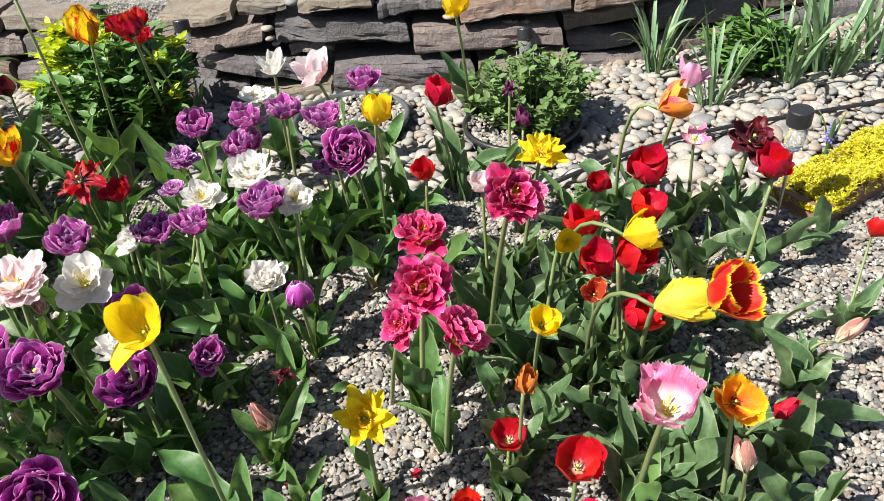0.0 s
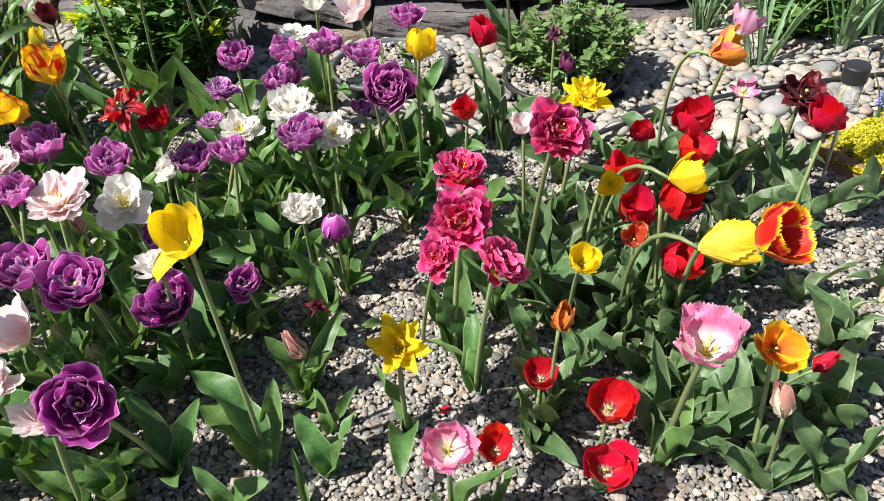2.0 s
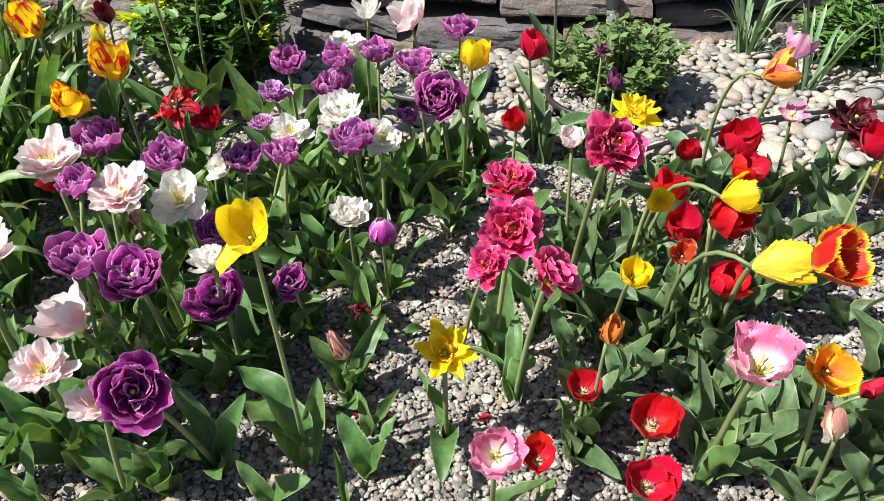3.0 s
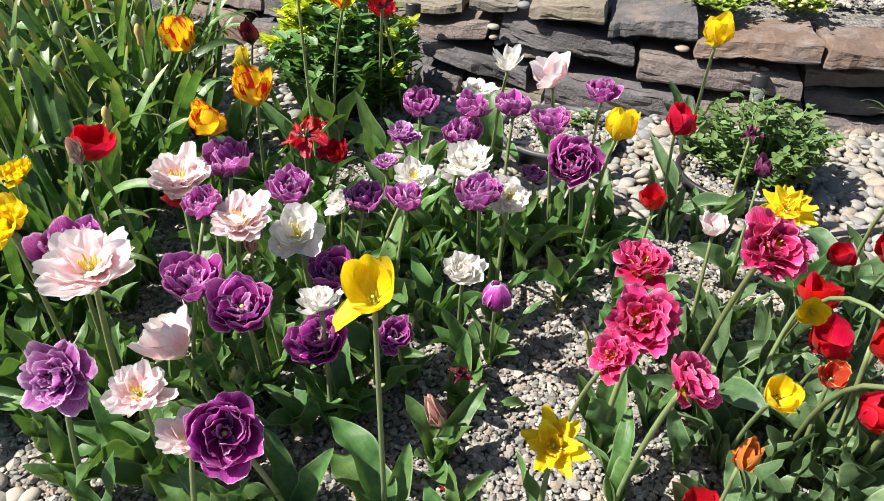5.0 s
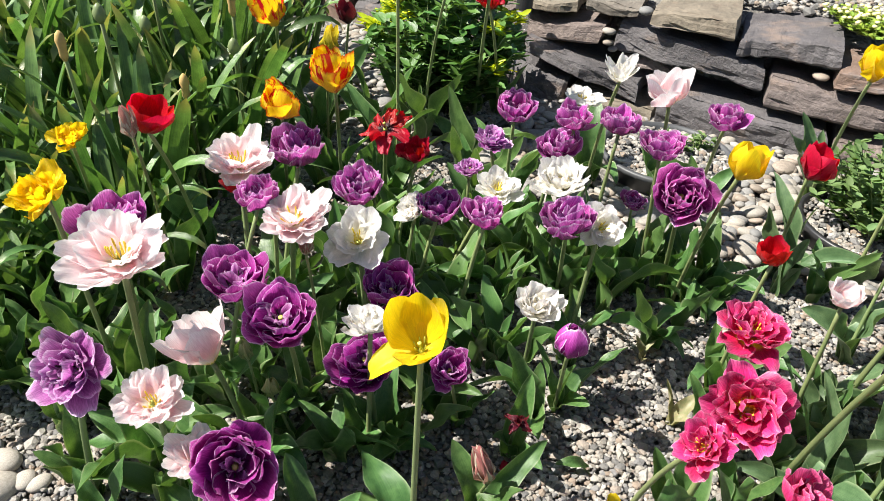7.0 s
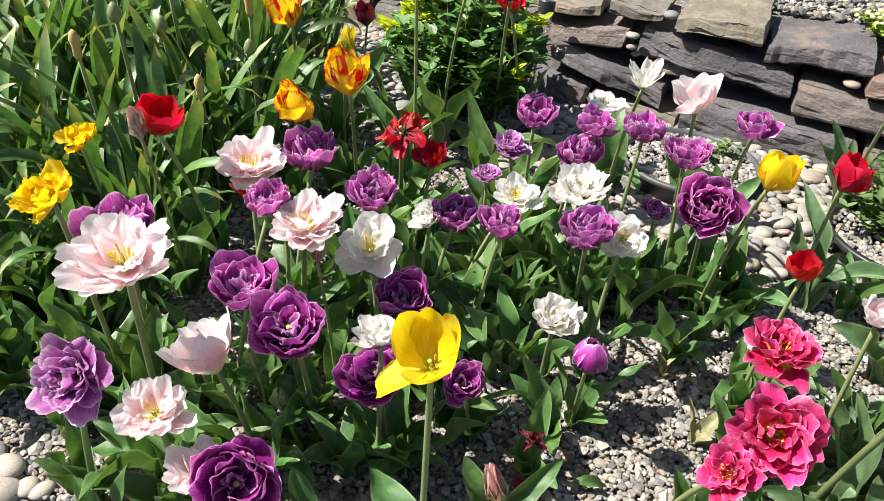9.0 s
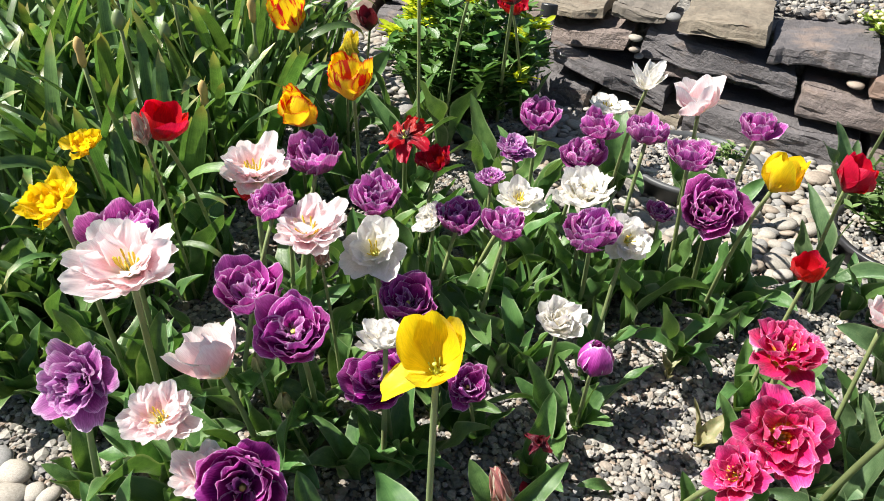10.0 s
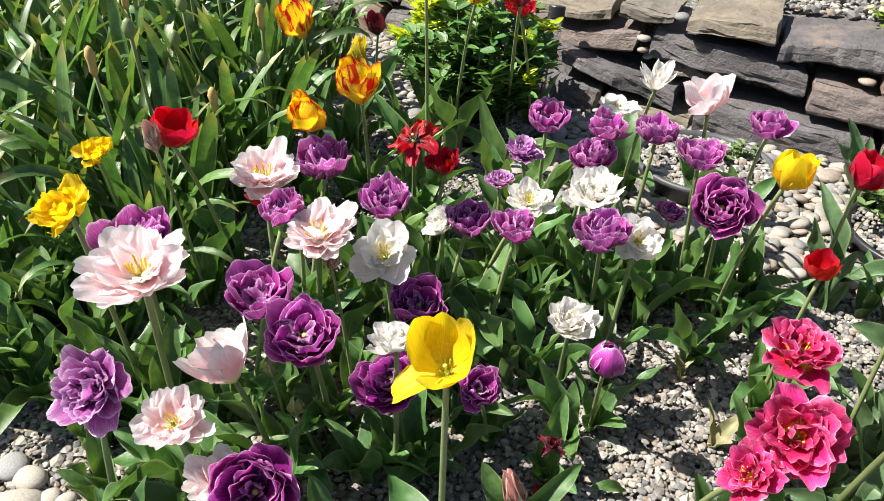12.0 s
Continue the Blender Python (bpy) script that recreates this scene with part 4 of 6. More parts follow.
# second course
wall_stone(S, -0.86, -0.27, 0.115, 0.178, 0.19, 0.252, seed=20)
wall_stone(S, -0.24, 0.20, 0.172, 0.125, 0.266, 0.208, proud=0.02, seed=21)
wall_stone(S, -0.21, -0.05, 0.125, 0.115, 0.17, 0.165, proud=-0.03, seed=22)
wall_stone(S, 0.205, 0.70, 0.115, 0.085, 0.202, 0.160, proud=0.02, seed=23)
wall_stone(S, 0.71, 1.00, 0.105, 0.11, 0.172, 0.195, proud=-0.06, seed=24)
wall_stone(S, 0.72, 1.02, 0.045, 0.045, 0.10, 0.098, proud=-0.05, seed=25)
wall_stone(S, 1.01, 1.42, 0.06, 0.06, 0.17, 0.18, proud=-0.05, seed=26)
wall_stone(B, 1.43, 1.90, 0.075, 0.075, 0.19, 0.19, seed=27)
# caps
wall_stone(T, -0.62, -0.36, 0.235, 0.262, 0.285, 0.30, depth=0.24, proud=0.01, seed=40)
wall_stone(T, -0.355, -0.175, 0.265, 0.275, 0.31, 0.312, depth=0.2, proud=0.0, seed=41)
wall_stone(T, -0.15, 0.095, 0.275, 0.245, 0.315, 0.325, depth=0.26, proud=0.03, seed=42)
wall_stone(S, 0.105, 0.375, 0.222, 0.232, 0.288, 0.296, depth=0.44, proud=0.03, seed=43)
wall_stone(B, 0.365, 0.725, 0.205, 0.186, 0.256, 0.276, depth=0.42, proud=0.04, seed=44)
wall_stone(B, 0.735, 1.04, 0.19, 0.20, 0.262, 0.272, depth=0.36, proud=0.06, seed=45)
wall_stone(S, 1.05, 1.45, 0.195, 0.20, 0.27, 0.27, depth=0.34, proud=0.02, seed=46)
wall_stone(B, 1.46, 1.95, 0.20, 0.20, 0.28, 0.28, depth=0.34, proud=0.02, seed=47)
# the stretch that bends away behind the strap leaves
for i in range(9):
    x = -0.90 - 0.37 * i
    wall_stone((S, B, S, S, T)[i % 5], x - 0.35, x, -0.05, -0.05, 0.11, 0.10, seed=60 + i)
    wall_stone((S, S, T, S, S)[i % 5], x - 0.28, x + 0.07, 0.11, 0.115, 0.20, 0.19, seed=70 + i)
    wall_stone((T, S, S, B, S)[i % 5], x - 0.36, x, 0.205, 0.195, 0.27, 0.275, depth=0.3, seed=80 + i)

for i in range(6):
    x = 1.87 + 0.42 * i
    wall_stone((S, S, B, S, T, S)[i], x, x + 0.42, -0.05, -0.05, 0.10, 0.11, seed=100 + i)
    wall_stone((B, S, S, S, B, S)[i], x + 0.04, x + 0.45, 0.115, 0.115, 0.19, 0.195, seed=110 + i)
    wall_stone((S, T, S, B, S, S)[i], x + 0.09, x + 0.50, 0.20, 0.20, 0.28, 0.275, depth=0.32, seed=120 + i)

# gravel on the terrace
gx, gy = np.meshgrid(np.arange(-0.9, 1.9, 0.016), np.arange(0.02, 1.0, 0.016))
xy = np.c_[gx.ravel(), gy.ravel()] + rs.uniform(-0.008, 0.008, (gx.size, 2))
rise = xy[:, 1].copy()
xy[:, 1] += np.array([wall_y(x) for x in xy[:, 0]]) + 0.30
terrace = put("gravel", scatter("gravel", rs, xy, np.clip(rs.lognormal(math.log(0.009), 0.35, len(xy)), 0.005, 0.024), top_z + 0.012 + rise * 0.15, 0.7, 0.10, ICO, ICO_F, False), M_GRAVEL)
tagged(terrace, "pale gravel spread over the terrace behind the wall", "gravel", kind="stuff")

# ---- things along the wall ----
def path_light(x, y, cap_z, tilt=0.0, az=0.0):
    root = thing("path_light", x, y, 0, "small solar path light with a black cap and clear tube", "garden light", "solar path lights")
    root.matrix_basis = Matrix.Translation((x, y, 0)) @ axis_turn(tilt, az)
    v, f = revolve([(0.023, cap_z - 0.018), (0.0248, cap_z - 0.016), (0.0248, cap_z + 0.015), (0.023, cap_z + 0.018), (0.010, cap_z + 0.019)], 24)
    put("cap", mesh_of("cap", v, f, smooth=False), M_PLASTIC, root, label="black solar cap")
    v, f = revolve([(0.018, cap_z - 0.075), (0.0195, cap_z - 0.07), (0.0215, cap_z - 0.02), (0.016, cap_z - 0.019)], 24)
    put("tube", mesh_of("tube", v, f), M_CLEAR, root, label="clear plastic tube")
    v, f, _ = tube([(0, 0, -0.02), (0, 0, cap_z - 0.075)], [0.003, 0.0045], 8)
    put("stake", mesh_of("stake", v, f), M_METAL, root, label="thin metal stake")
    return root


path_light(-0.513, 2.30, 0.285, 12, 90)
path_light(0.570, 2.30, 0.153, 15, 90)
path_light(1.003, 1.385, 0.279, 3, -120)


def nursery_pot(x, y, radius, rim_z, material, label, fill):
    root = thing("plant_pot", x, y, 0, label, "pot", "sunken pots")
    v, f = revolve([(radius * 0.86, -0.03), (radius * 0.95, rim_z - 0.02), (radius + 0.004, rim_z - 0.018), (radius + 0.008, rim_z - 0.004), (radius + 0.004, rim_z),
                    (radius - 0.004, rim_z), (radius - 0.008, rim_z - 0.01), (radius - 0.012, rim_z - 0.03)], 40)
    put("pot_wall", mesh_of("pot_wall", v, f), material, root)
    rng = np.random.RandomState(int(1000 * abs(x)) + 5)
    p = rng.uniform(-1, 1, (1500, 2))
    p = p[(p ** 2).sum(1) < 0.93] * radius
    me = scatter("fill", rng, p, np.clip(rng.lognormal(math.log(0.0058), 0.3, len(p)), 0.003, 0.012), np.full(len(p), rim_z - 0.014), 0.7, 0.1, ICO, ICO_F, False)
    tagged(put("fill", me, fill, root, label="gravel fill"), kind="stuff")
    return root


nursery_pot(0.0, 2.070, 0.172, 0.052, M_POT, "grey plastic pot sunk in pebbles, filled with gravel", M_GRAVEL)
nursery_pot(0.50, 1.93, 0.165, 0.05, M_PLASTIC, "black plastic pot sunk in pebbles under a leafy herb", M_GRAVEL)
nursery_pot(-0.60, 2.08, 0.15, 0.04, M_PLASTIC, "black plastic pot under a spurge bush", M_GRAVEL)
nursery_pot(-1.56, 2.80, 0.16, 0.07, M_PLASTIC, "black plastic pot by the wall", M_EARTH)


def small_leaf(width, fold):
    v, f, uv = sheet(3, 2, lambda s, w: (s, w * width / 2 * math.sin(math.pi * min(1, 0.12 + 0.86 * s)) ** 0.8, fold * abs(w) * width * 0.5 - 0.12 * s * s))
    return v, f, uv


def frames_of(rng, centers, dirs, sizes, roll=0.5):
    """Matrices that set leaves at centers, pointing along dirs, faces up."""
    out = []
    for c, d, s in zip(centers, dirs, sizes):
        d = Vector(d).normalized()
        side = Vector((0, 0, 1)).cross(d)
        side = side.normalized() if side.length > 1e-3 else Vector((1, 0, 0))
        up = d.cross(side)
        a = rng.uniform(-roll, roll)
        side, up = side * math.cos(a) + up * math.sin(a), up * math.cos(a) - side * math.sin(a)
        out.append([[d.x * s, side.x * s, up.x * s, c[0]], [d.y * s, side.y * s, up.y * s, c[1]], [d.z * s, side.z * s, up.z * s, c[2]], [0, 0, 0, 1]])
    return out


def bush(name, x, y, label, category, seed, shoots, radius, tall, leaf, leaf_size, whorls, material, spread=0.7, bract=None, stem_material=None, z0=0.0):
    """A leafy clump: shoots fan out from the foot and carry leaves all along."""
    rng = random.Random(seed)
    root = thing(name, x, y, z0, label, category)
    cs, ds, ss, tops = [], [], [], []
    for k in range(shoots):
        a, q = rng.uniform(0, 6.283), math.sqrt(rng.random())
        end = Vector((math.cos(a) * q * radius, math.sin(a) * q * radius, tall * (1 - 0.45 * q * q) * rng.uniform(0.72, 1.08)))
        foot = Vector((end.x * 0.25, end.y * 0.25, 0))
        mid = Vector((end.x * spread, end.y * spread, end.z * 0.55))
        pts = bezier(foot, mid, end, 5)
        v, f, uv = tube(pts, [0.0022, 0.002, 0.0018, 0.0015, 0.001], 4)
        put("stem", mesh_of("stem", v, f, uv), stem_material or M_STEM, root)
        fine = bezier(foot, mid, end, whorls + 2)
        for i, p in enumerate(fine[1:]):
            for j in range(3):
                b = rng.uniform(0, 6.283)
                cs.append(p)
                ds.append((math.cos(b), math.sin(b), rng.uniform(0.05, 0.8)))
                ss.append(leaf_size * rng.uniform(0.65, 1.15))
        tops.append(end)
    v, f, uv = leaf
    tagged(put("foliage", joined(v, f, frames_of(rng, cs, ds, ss), uv, "foliage"), material, root), kind="stuff")
    if bract:
        for t in tops:
            if rng.random() > (bract[1] if (Vector((t.x, t.y)) - Vector(bract[2])).length < bract[3] else 0.06):
                continue
            cs, ds, ss = [], [], []
            for j in range(20):
                b = rng.uniform(0, 6.283)
                cs.append(t + Vector((rng.gauss(0, 0.013), rng.gauss(0, 0.013), rng.uniform(-0.006, 0.018))))
                ds.append((math.cos(b), math.sin(b), rng.uniform(0.1, 0.9)))
                ss.append(bract[4] * rng.uniform(0.7, 1.2))
            put("flower_head", joined(v, f, frames_of(rng, cs, ds, ss), uv, "flower_head"), bract[0], root, label="yellow-green flower head")
    return root


NARROW, MIDDLE, OVAL = small_leaf(0.30, 0.25), small_leaf(0.46, 0.25), small_leaf(0.62, 0.2)
bush("spurge_bush", -0.655, 2.09, "bushy green spurge with yellow-green flower heads", "shrub", 41, 150, 0.235, 0.37, MIDDLE, 0.048, 8, M_SPURGE, bract=(M_BRACT, 0.9, (-0.19, 0.02), 0.115, 0.038), z0=0.03)
bush("herb_bush", 0.53, 1.95, "grey-green leafy herb growing from a sunken pot", "plant", 42, 120, 0.20, 0.21, OVAL, 0.026, 7, M_HERB, z0=0.02)
bush("peony_clump", 1.27, 2.20, "low clump of dark green narrow leaves", "plant", 43, 60, 0.16, 0.17, NARROW, 0.055, 5, M_SPURGE)
bush("seedling", 1.52, 2.18, "small pale green seedling in the pebbles", "plant", 44, 22, 0.10, 0.11, NARROW, 0.03, 5, M_HERB)
bush("seedling", 0.07, 2.14, "small green seedling in the gravel-filled pot", "plant", 45, 12, 0.05, 0.05, OVAL, 0.016, 3, M_HERB, z0=0.03)
bush("seedling", 0.58, 1.55, "small grey-green seedling in the gravel", "plant", 46, 12, 0.06, 0.05, OVAL, 0.018, 3, M_HERB)


def terrace_plant(x, y, z, seed, flowers):
    root = bush("alpine_plant", x, y, "low green alpine with tiny pale blossoms on the terrace", "plant", seed, 46, 0.10, 0.045, OVAL, 0.020, 4, M_ALPINE, z0=z)
    rng = random.Random(seed)
    if flowers:
        b, f = ICO * 0.008, ICO_F
        mats = [np.array(Matrix.Translation((rng.gauss(0, 0.05), rng.gauss(0, 0.05), rng.uniform(0.03, 0.055))) @ Matrix.Diagonal((1, 1, 0.6, 1))) for _ in range(60)]
        tagged(put("blossoms", joined(b, f, mats, None, "blossoms"), M_BLOSSOM, root, label="tiny cream blossoms"), kind="stuff")


for i, (x, y, z) in enumerate(((0.394, 2.602, 0.297), (0.448, 2.554, 0.297), (0.683, 2.591, 0.297))):
    terrace_plant(x, y, z, 51 + i, i != 1)

BLADES, BLADES_BLUE = [], []
for i in range(16):
    q = random.Random(800 + i)
    BLADES.append(leaf_mesh("blade", q.uniform(0.046, 0.082), q.uniform(2, 12), q.uniform(8, 60) if i < 9 else q.uniform(110, 165), 0.8, 0.0, q.uniform(-0.7, 0.7), 40 + i, 2.0 if i < 9 else q.uniform(2.4, 4.8), 16, 2, 0.0, True))
    BLADES[-1].materials.append(M_BLADE)
for i in range(10):
    q = random.Random(850 + i)
    BLADES_BLUE.append(leaf_mesh("blade", q.uniform(0.036, 0.052), q.uniform(2, 10), q.uniform(12, 50) if i < 8 else q.uniform(100, 130), 0.5, 0.0, q.uniform(-0.7, 0.7), 60 + i, 2.0, 14, 2, 0.0, True))
    BLADES_BLUE[-1].materials.append(M_BLADE_BLUE)


def strap_clump(x, y, count, tall, radius, seed, pool, label):
    rng = random.Random(seed)
    root = thing("daffodil_clump", x, y, 0, label, "plant", "strap-leaved clumps")
    for k in range(count):
        a, q = rng.uniform(0, 6.283), math.sqrt(rng.random()) * radius
        s = tall * rng.uniform(0.7, 1.12)
        m = Matrix.Translation((math.cos(a) * q, math.sin(a) * q, -0.004)) @ axis_turn(rng.uniform(0, 16), math.degrees(a)) @ Matrix.Rotation(a + rng.uniform(-1.2, 1.2), 4, "Z") @ Matrix.Diagonal((s, s, s, 1))
        put("blade", rng.choice(pool), None, root, m)
    return root


GREEN = "dense clump of arching green strap leaves, flowers over"
for x, y, n, h in ((-1.02, 1.22, 20, 0.42), (-1.20, 1.05, 18, 0.40), (-1.00, 1.50, 20, 0.44), (-1.25, 1.38, 20, 0.45), (-1.50, 1.30, 18, 0.44), (-1.18, 1.72, 20, 0.46),
                   (-1.45, 1.62, 20, 0.46), (-1.72, 1.60, 18, 0.46), (-1.36, 1.96, 20, 0.46), (-1.65, 1.95, 18, 0.46), (-1.95, 1.95, 16, 0.46), (-0.92, 1.05, 12, 0.32), (-1.08, 0.88, 12, 0.30), (-1.55, 2.25, 16, 0.42), (-1.90, 2.25, 16, 0.42), (-1.75, 1.32, 16, 0.44), (-1.48, 1.02, 14, 0.40), (-2.15, 1.70, 16, 0.46), (-2.25, 2.15, 16, 0.46), (-2.05, 2.45, 16, 0.40), (-2.45, 2.5, 16, 0.42), (-1.30, 2.22, 14, 0.36)):
    strap_clump(x, y, n + 24, h, 0.12, int(abs(x * 91 + y * 57) * 10), BLADES, GREEN)
BLUE = "upright clump of grey-green daffodil leaves in pebbles"
strap_clump(0.98, 2.24, 26, 0.25, 0.03, 901, BLADES_BLUE, BLUE)
strap_clump(1.07, 1.99, 18, 0.27, 0.035, 902, BLADES_BLUE, BLUE)
strap_clump(1.33, 2.07, 18, 0.29, 0.03, 903, BLADES_BLUE, BLUE)
strap_clump(1.48, 2.11, 28, 0.31, 0.05, 904, BLADES_BLUE, BLUE)
strap_clump(1.66, 2.16, 22, 0.30, 0.05, 905, BLADES_BLUE, BLUE)


def spent_bud(x, y, z, bx, by, seed):
    root = thing("seed_head", bx, by, 0, "faded seed head on a green stalk", "plant", "spent flower stalks")
    top = Vector((x - bx, y - by, z))
    v, f, uv = tube(bezier((0, 0, -0.01), top * 0.5 + Vector((0, 0, 0.05)), top, 6), [0.004] * 6, 6)
    put("stalk", mesh_of("stalk", v, f, uv), M_STEM, root)
    v, f = revolve([(0.004, -0.016), (0.011, -0.006), (0.0125, 0.004), (0.008, 0.016), (0.002, 0.022)] if seed % 2 == 0 else [(0.004, -0.012), (0.008, -0.002), (0.0075, 0.012), (0.010, 0.026), (0.007, 0.038), (0.002, 0.044)], 10)
    put("pod", mesh_of("pod", v, f), M_HUSK if seed % 2 else M_STEM, root, Matrix.Translation(top), "papery seed pod")


for i, (x, y, z) in enumerate(((-1.02, 1.25, 0.46), (-1.033, 1.162, 0.41), (-1.06, 1.40, 0.39), (-0.90, 1.31, 0.305), (-1.12, 1.50, 0.43), (-1.22, 1.60, 0.46), (-1.00, 1.62, 0.42), (-1.35, 1.55, 0.47), (-0.88, 1.45, 0.36), (-1.45, 1.75, 0.48), (-1.15, 1.80, 0.46))):
    spent_bud(x, y, z, x - 0.04, y + 0.06, i)
for i, (x, y, z) in enumerate(((-1.02, 1.72, 0.47), (-1.12, 1.62, 0.45), (-1.28, 1.70, 0.50), (-0.95, 1.55, 0.40), (-1.20, 1.42, 0.44), (-1.40, 1.45, 0.49), (-1.06, 1.90, 0.45), (-1.32, 1.88, 0.50))):
    spent_bud(x, y, z, x - 0.03, y + 0.04, 2 * i + 1)

# sedum in a wooden box
box = thing("wooden_planter", 1.26, 1.56, 0, "low weathered wooden planter box filled with sedum", "planter")
turn = Matrix.Rotation(radians(30), 4, "Z")


def plank(length, height, thick, m, parent):
    b = bmesh.new()
    bmesh.ops.create_cube(b, size=1.0, matrix=Matrix.Diagonal((length, thick, height, 1)))
    bmesh.ops.bevel(b, geom=b.edges[:], offset=0.003, segments=1, affect="EDGES")
    put("board", finish(b, "board", False), M_WOOD, parent, m)


for dx, dy, r, ln in ((0, -0.09, 0, 0.50), (0, 0.03, 0, 0.50), (-0.24, -0.03, 90, 0.098), (0.24, -0.03, 90, 0.098)):
    plank(ln, 0.05, 0.018, turn @ Matrix.Translation((dx, dy, 0.021)) @ Matrix.Rotation(radians(r), 4, "Z"), box)
soil = bmesh.new()
bmesh.ops.create_grid(soil, x_segments=8, y_segments=8, size=1.0, matrix=turn @ Matrix.Translation((0, -0.03, 0.036)) @ Matrix.Diagonal((0.23, 0.052, 1, 1)))
for v in soil.verts:
    v.co.z += 0.008 * noise.noise(v.co * 20)
put("soil", finish(soil, "soil"), M_EARTH, box)
rng = random.Random(77)
sedum = thing("sedum_mat", 1.26, 1.56, 0.036, "golden yellow sedum spilling over the planter", "plant")
cs, ds, ss = [], [], []
for k in range(2600):
    p = turn @ Vector((rng.uniform(-0.255, 0.275), rng.uniform(-0.105, 0.045), 0))
    h = (0.022 + 0.028 * noise.noise(p * 11) + rng.uniform(0, 0.012)) * (0.2 if max(abs((turn.inverted() @ p).x) - 0.15, abs((turn.inverted() @ p).y + 0.03)) > 0.07 else 1)
    for j in range(9):
        a = rng.uniform(0, 6.283)
        cs.append(Vector((p.x, p.y, h - 0.005 * (j // 3))))
        ds.append((math.cos(a), math.sin(a), rng.uniform(0.1, 1.2)))
        ss.append(rng.uniform(0.006, 0.0105))
v, f, uv = NARROW
tagged(put("foliage", joined(v, f, frames_of(rng, cs, ds, ss), uv, "foliage"), M_SEDUM, sedum), kind="stuff")


def grape_hyacinth(x, y, tall):
    root = thing("grape_hyacinth", x, y, 0, "blue grape hyacinth spike beside the planter", "flower")
    v, f, uv = tube([(0, 0, -0.01), (0.004, 0, tall * 0.5), (0, 0, tall)], [0.0022, 0.002, 0.0015], 6)
    put("stem", mesh_of("stem", v, f, uv), M_STEM, root)
    bell = simple_mesh("bell", ICO, ICO_F, M_BLUE)
    for k in range(46):
        t = k / 46
        a, r = k * 2.4, 0.010 * (1 - 0.65 * t)
        put("bell", bell, None, root, Matrix.Translation((math.cos(a) * r, math.sin(a) * r, tall - 0.035 + 0.05 * t)) @ Matrix.Diagonal((0.0038, 0.0038, 0.0045, 1)))
    for k in range(3):
        put("blade", BLADES[k], None, root, Matrix.Rotation(k * 2.1, 4, "Z") @ Matrix.Diagonal((0.14, 0.14, 0.14, 1)))


grape_hyacinth(1.235, 1.63, 0.09)


def edging():
    pts = []
    for i in range(26):
        k = i / 25
        x = 0.50 + 1.75 * k
        pts.append(Vector((x, 1.592 + 0.27 * (x - 0.5) + 0.09 * math.sin(3.0 * (x - 0.5)) * (1 - k), 0.030 + 0.004 * math.sin(9 * k))))
    v, f, _ = tube(pts, [0.0062] * 26, 8)
    ob = put("lawn_edging", mesh_of("lawn_edging", v, f), M_PLASTIC)
    tagged(ob, "black plastic edging strip winding through the pebbles", "edging")


edging()

# ---- the tulips, kind by kind ----
tulip("budd", 0.440, 1.488, 0.281, 0.045, (0.426, 1.455), (7, -65))
BUD_DUSTY = tulip("budk", 0.576, 0.595, 0.250, 0.031, (0.616, 0.636), (14, 120), 0)
BUD_PINK = tulip("budk", -0.086, 0.856, 0.117, 0.039, (-0.097, 0.872), (20, 180), 0)
tulip("budk", -0.632, 0.896, 0.480, 0.025, (-0.795, 1.090), (10, 180))
tulip("budo", 0.332, 0.746, 0.259, 0.040, (0.314, 0.749), (15, 0))
BUD_PURPLE = tulip("budp", -0.025, 1.048, 0.208, 0.056, (-0.038, 1.108), (4, 0), 0)
tulip("budr", 0.718, 0.750, 0.138, 0.032, (0.678, 0.794), (42, 10))
tulip("budy", -0.646, 1.449, 0.423, 0.045, (-0.853, 1.769), (10, 60))
PALE = tulip("dball", -0.096, 1.110, 0.207, 0.086, (-0.110, 1.156), (12, -90), 0)
tulip("dball", -0.352, 1.194, 0.259, 0.071, (-0.369, 1.202), (45, -130))
tulip("dball", -0.132, 1.331, 0.306, 0.120, (-0.138, 1.414), (10, -90))
tulip("dcup", -0.804, 1.802, 0.351, 0.058, (-0.967, 2.072), (8, -116))
tulip("dd", 0.904, 1.366, 0.248, 0.128, (0.911, 1.428), (25, -80))
tulip("dk", -0.367, 0.648, 0.222, 0.090, (-0.392, 0.634), (0, -82))
tulip("dk", -0.434, 0.656, 0.278, 0.090, (-0.475, 0.707), (18, -60))
tulip("dk", -0.509, 0.724, 0.421, 0.133, (-0.618, 0.814), (14, -75))
tulip("pgob", -0.457, 0.769, 0.268, 0.096, (-0.432, 0.815), (36, 168))
tulip("dk", -0.414, 0.939, 0.374, 0.116, (-0.553, 1.116), (12, -70))
tulip("dk", -0.554, 1.012, 0.390, 0.119, (-0.539, 0.989), (10, -70))
tulip("dl", -0.538, 0.640, 0.295, 0.109, (-0.591, 0.654), (48, -80))
tulip("dp", -0.311, 1.218, 0.261, 0.086, (-0.354, 1.219), (7, -56))
tulip("dm", 0.249, 0.751, 0.358, 0.096, (0.205, 0.842), (38, -15))
tulip("dm", 0.158, 0.840, 0.301, 0.072, (0.112, 0.961), (45, -140), 0)
tulip("dm", 0.198, 0.891, 0.327, 0.120, (0.171, 0.934), (40, -90))
tulip("dm", 0.346, 0.944, 0.441, 0.108, (0.305, 1.073), (42, -70))
tulip("dm", 0.203, 1.080, 0.299, 0.118, (0.204, 1.095), (8, -60))
tulip("dp", -0.646, 0.844, 0.348, 0.100, (-0.680, 0.880), (8, -69))
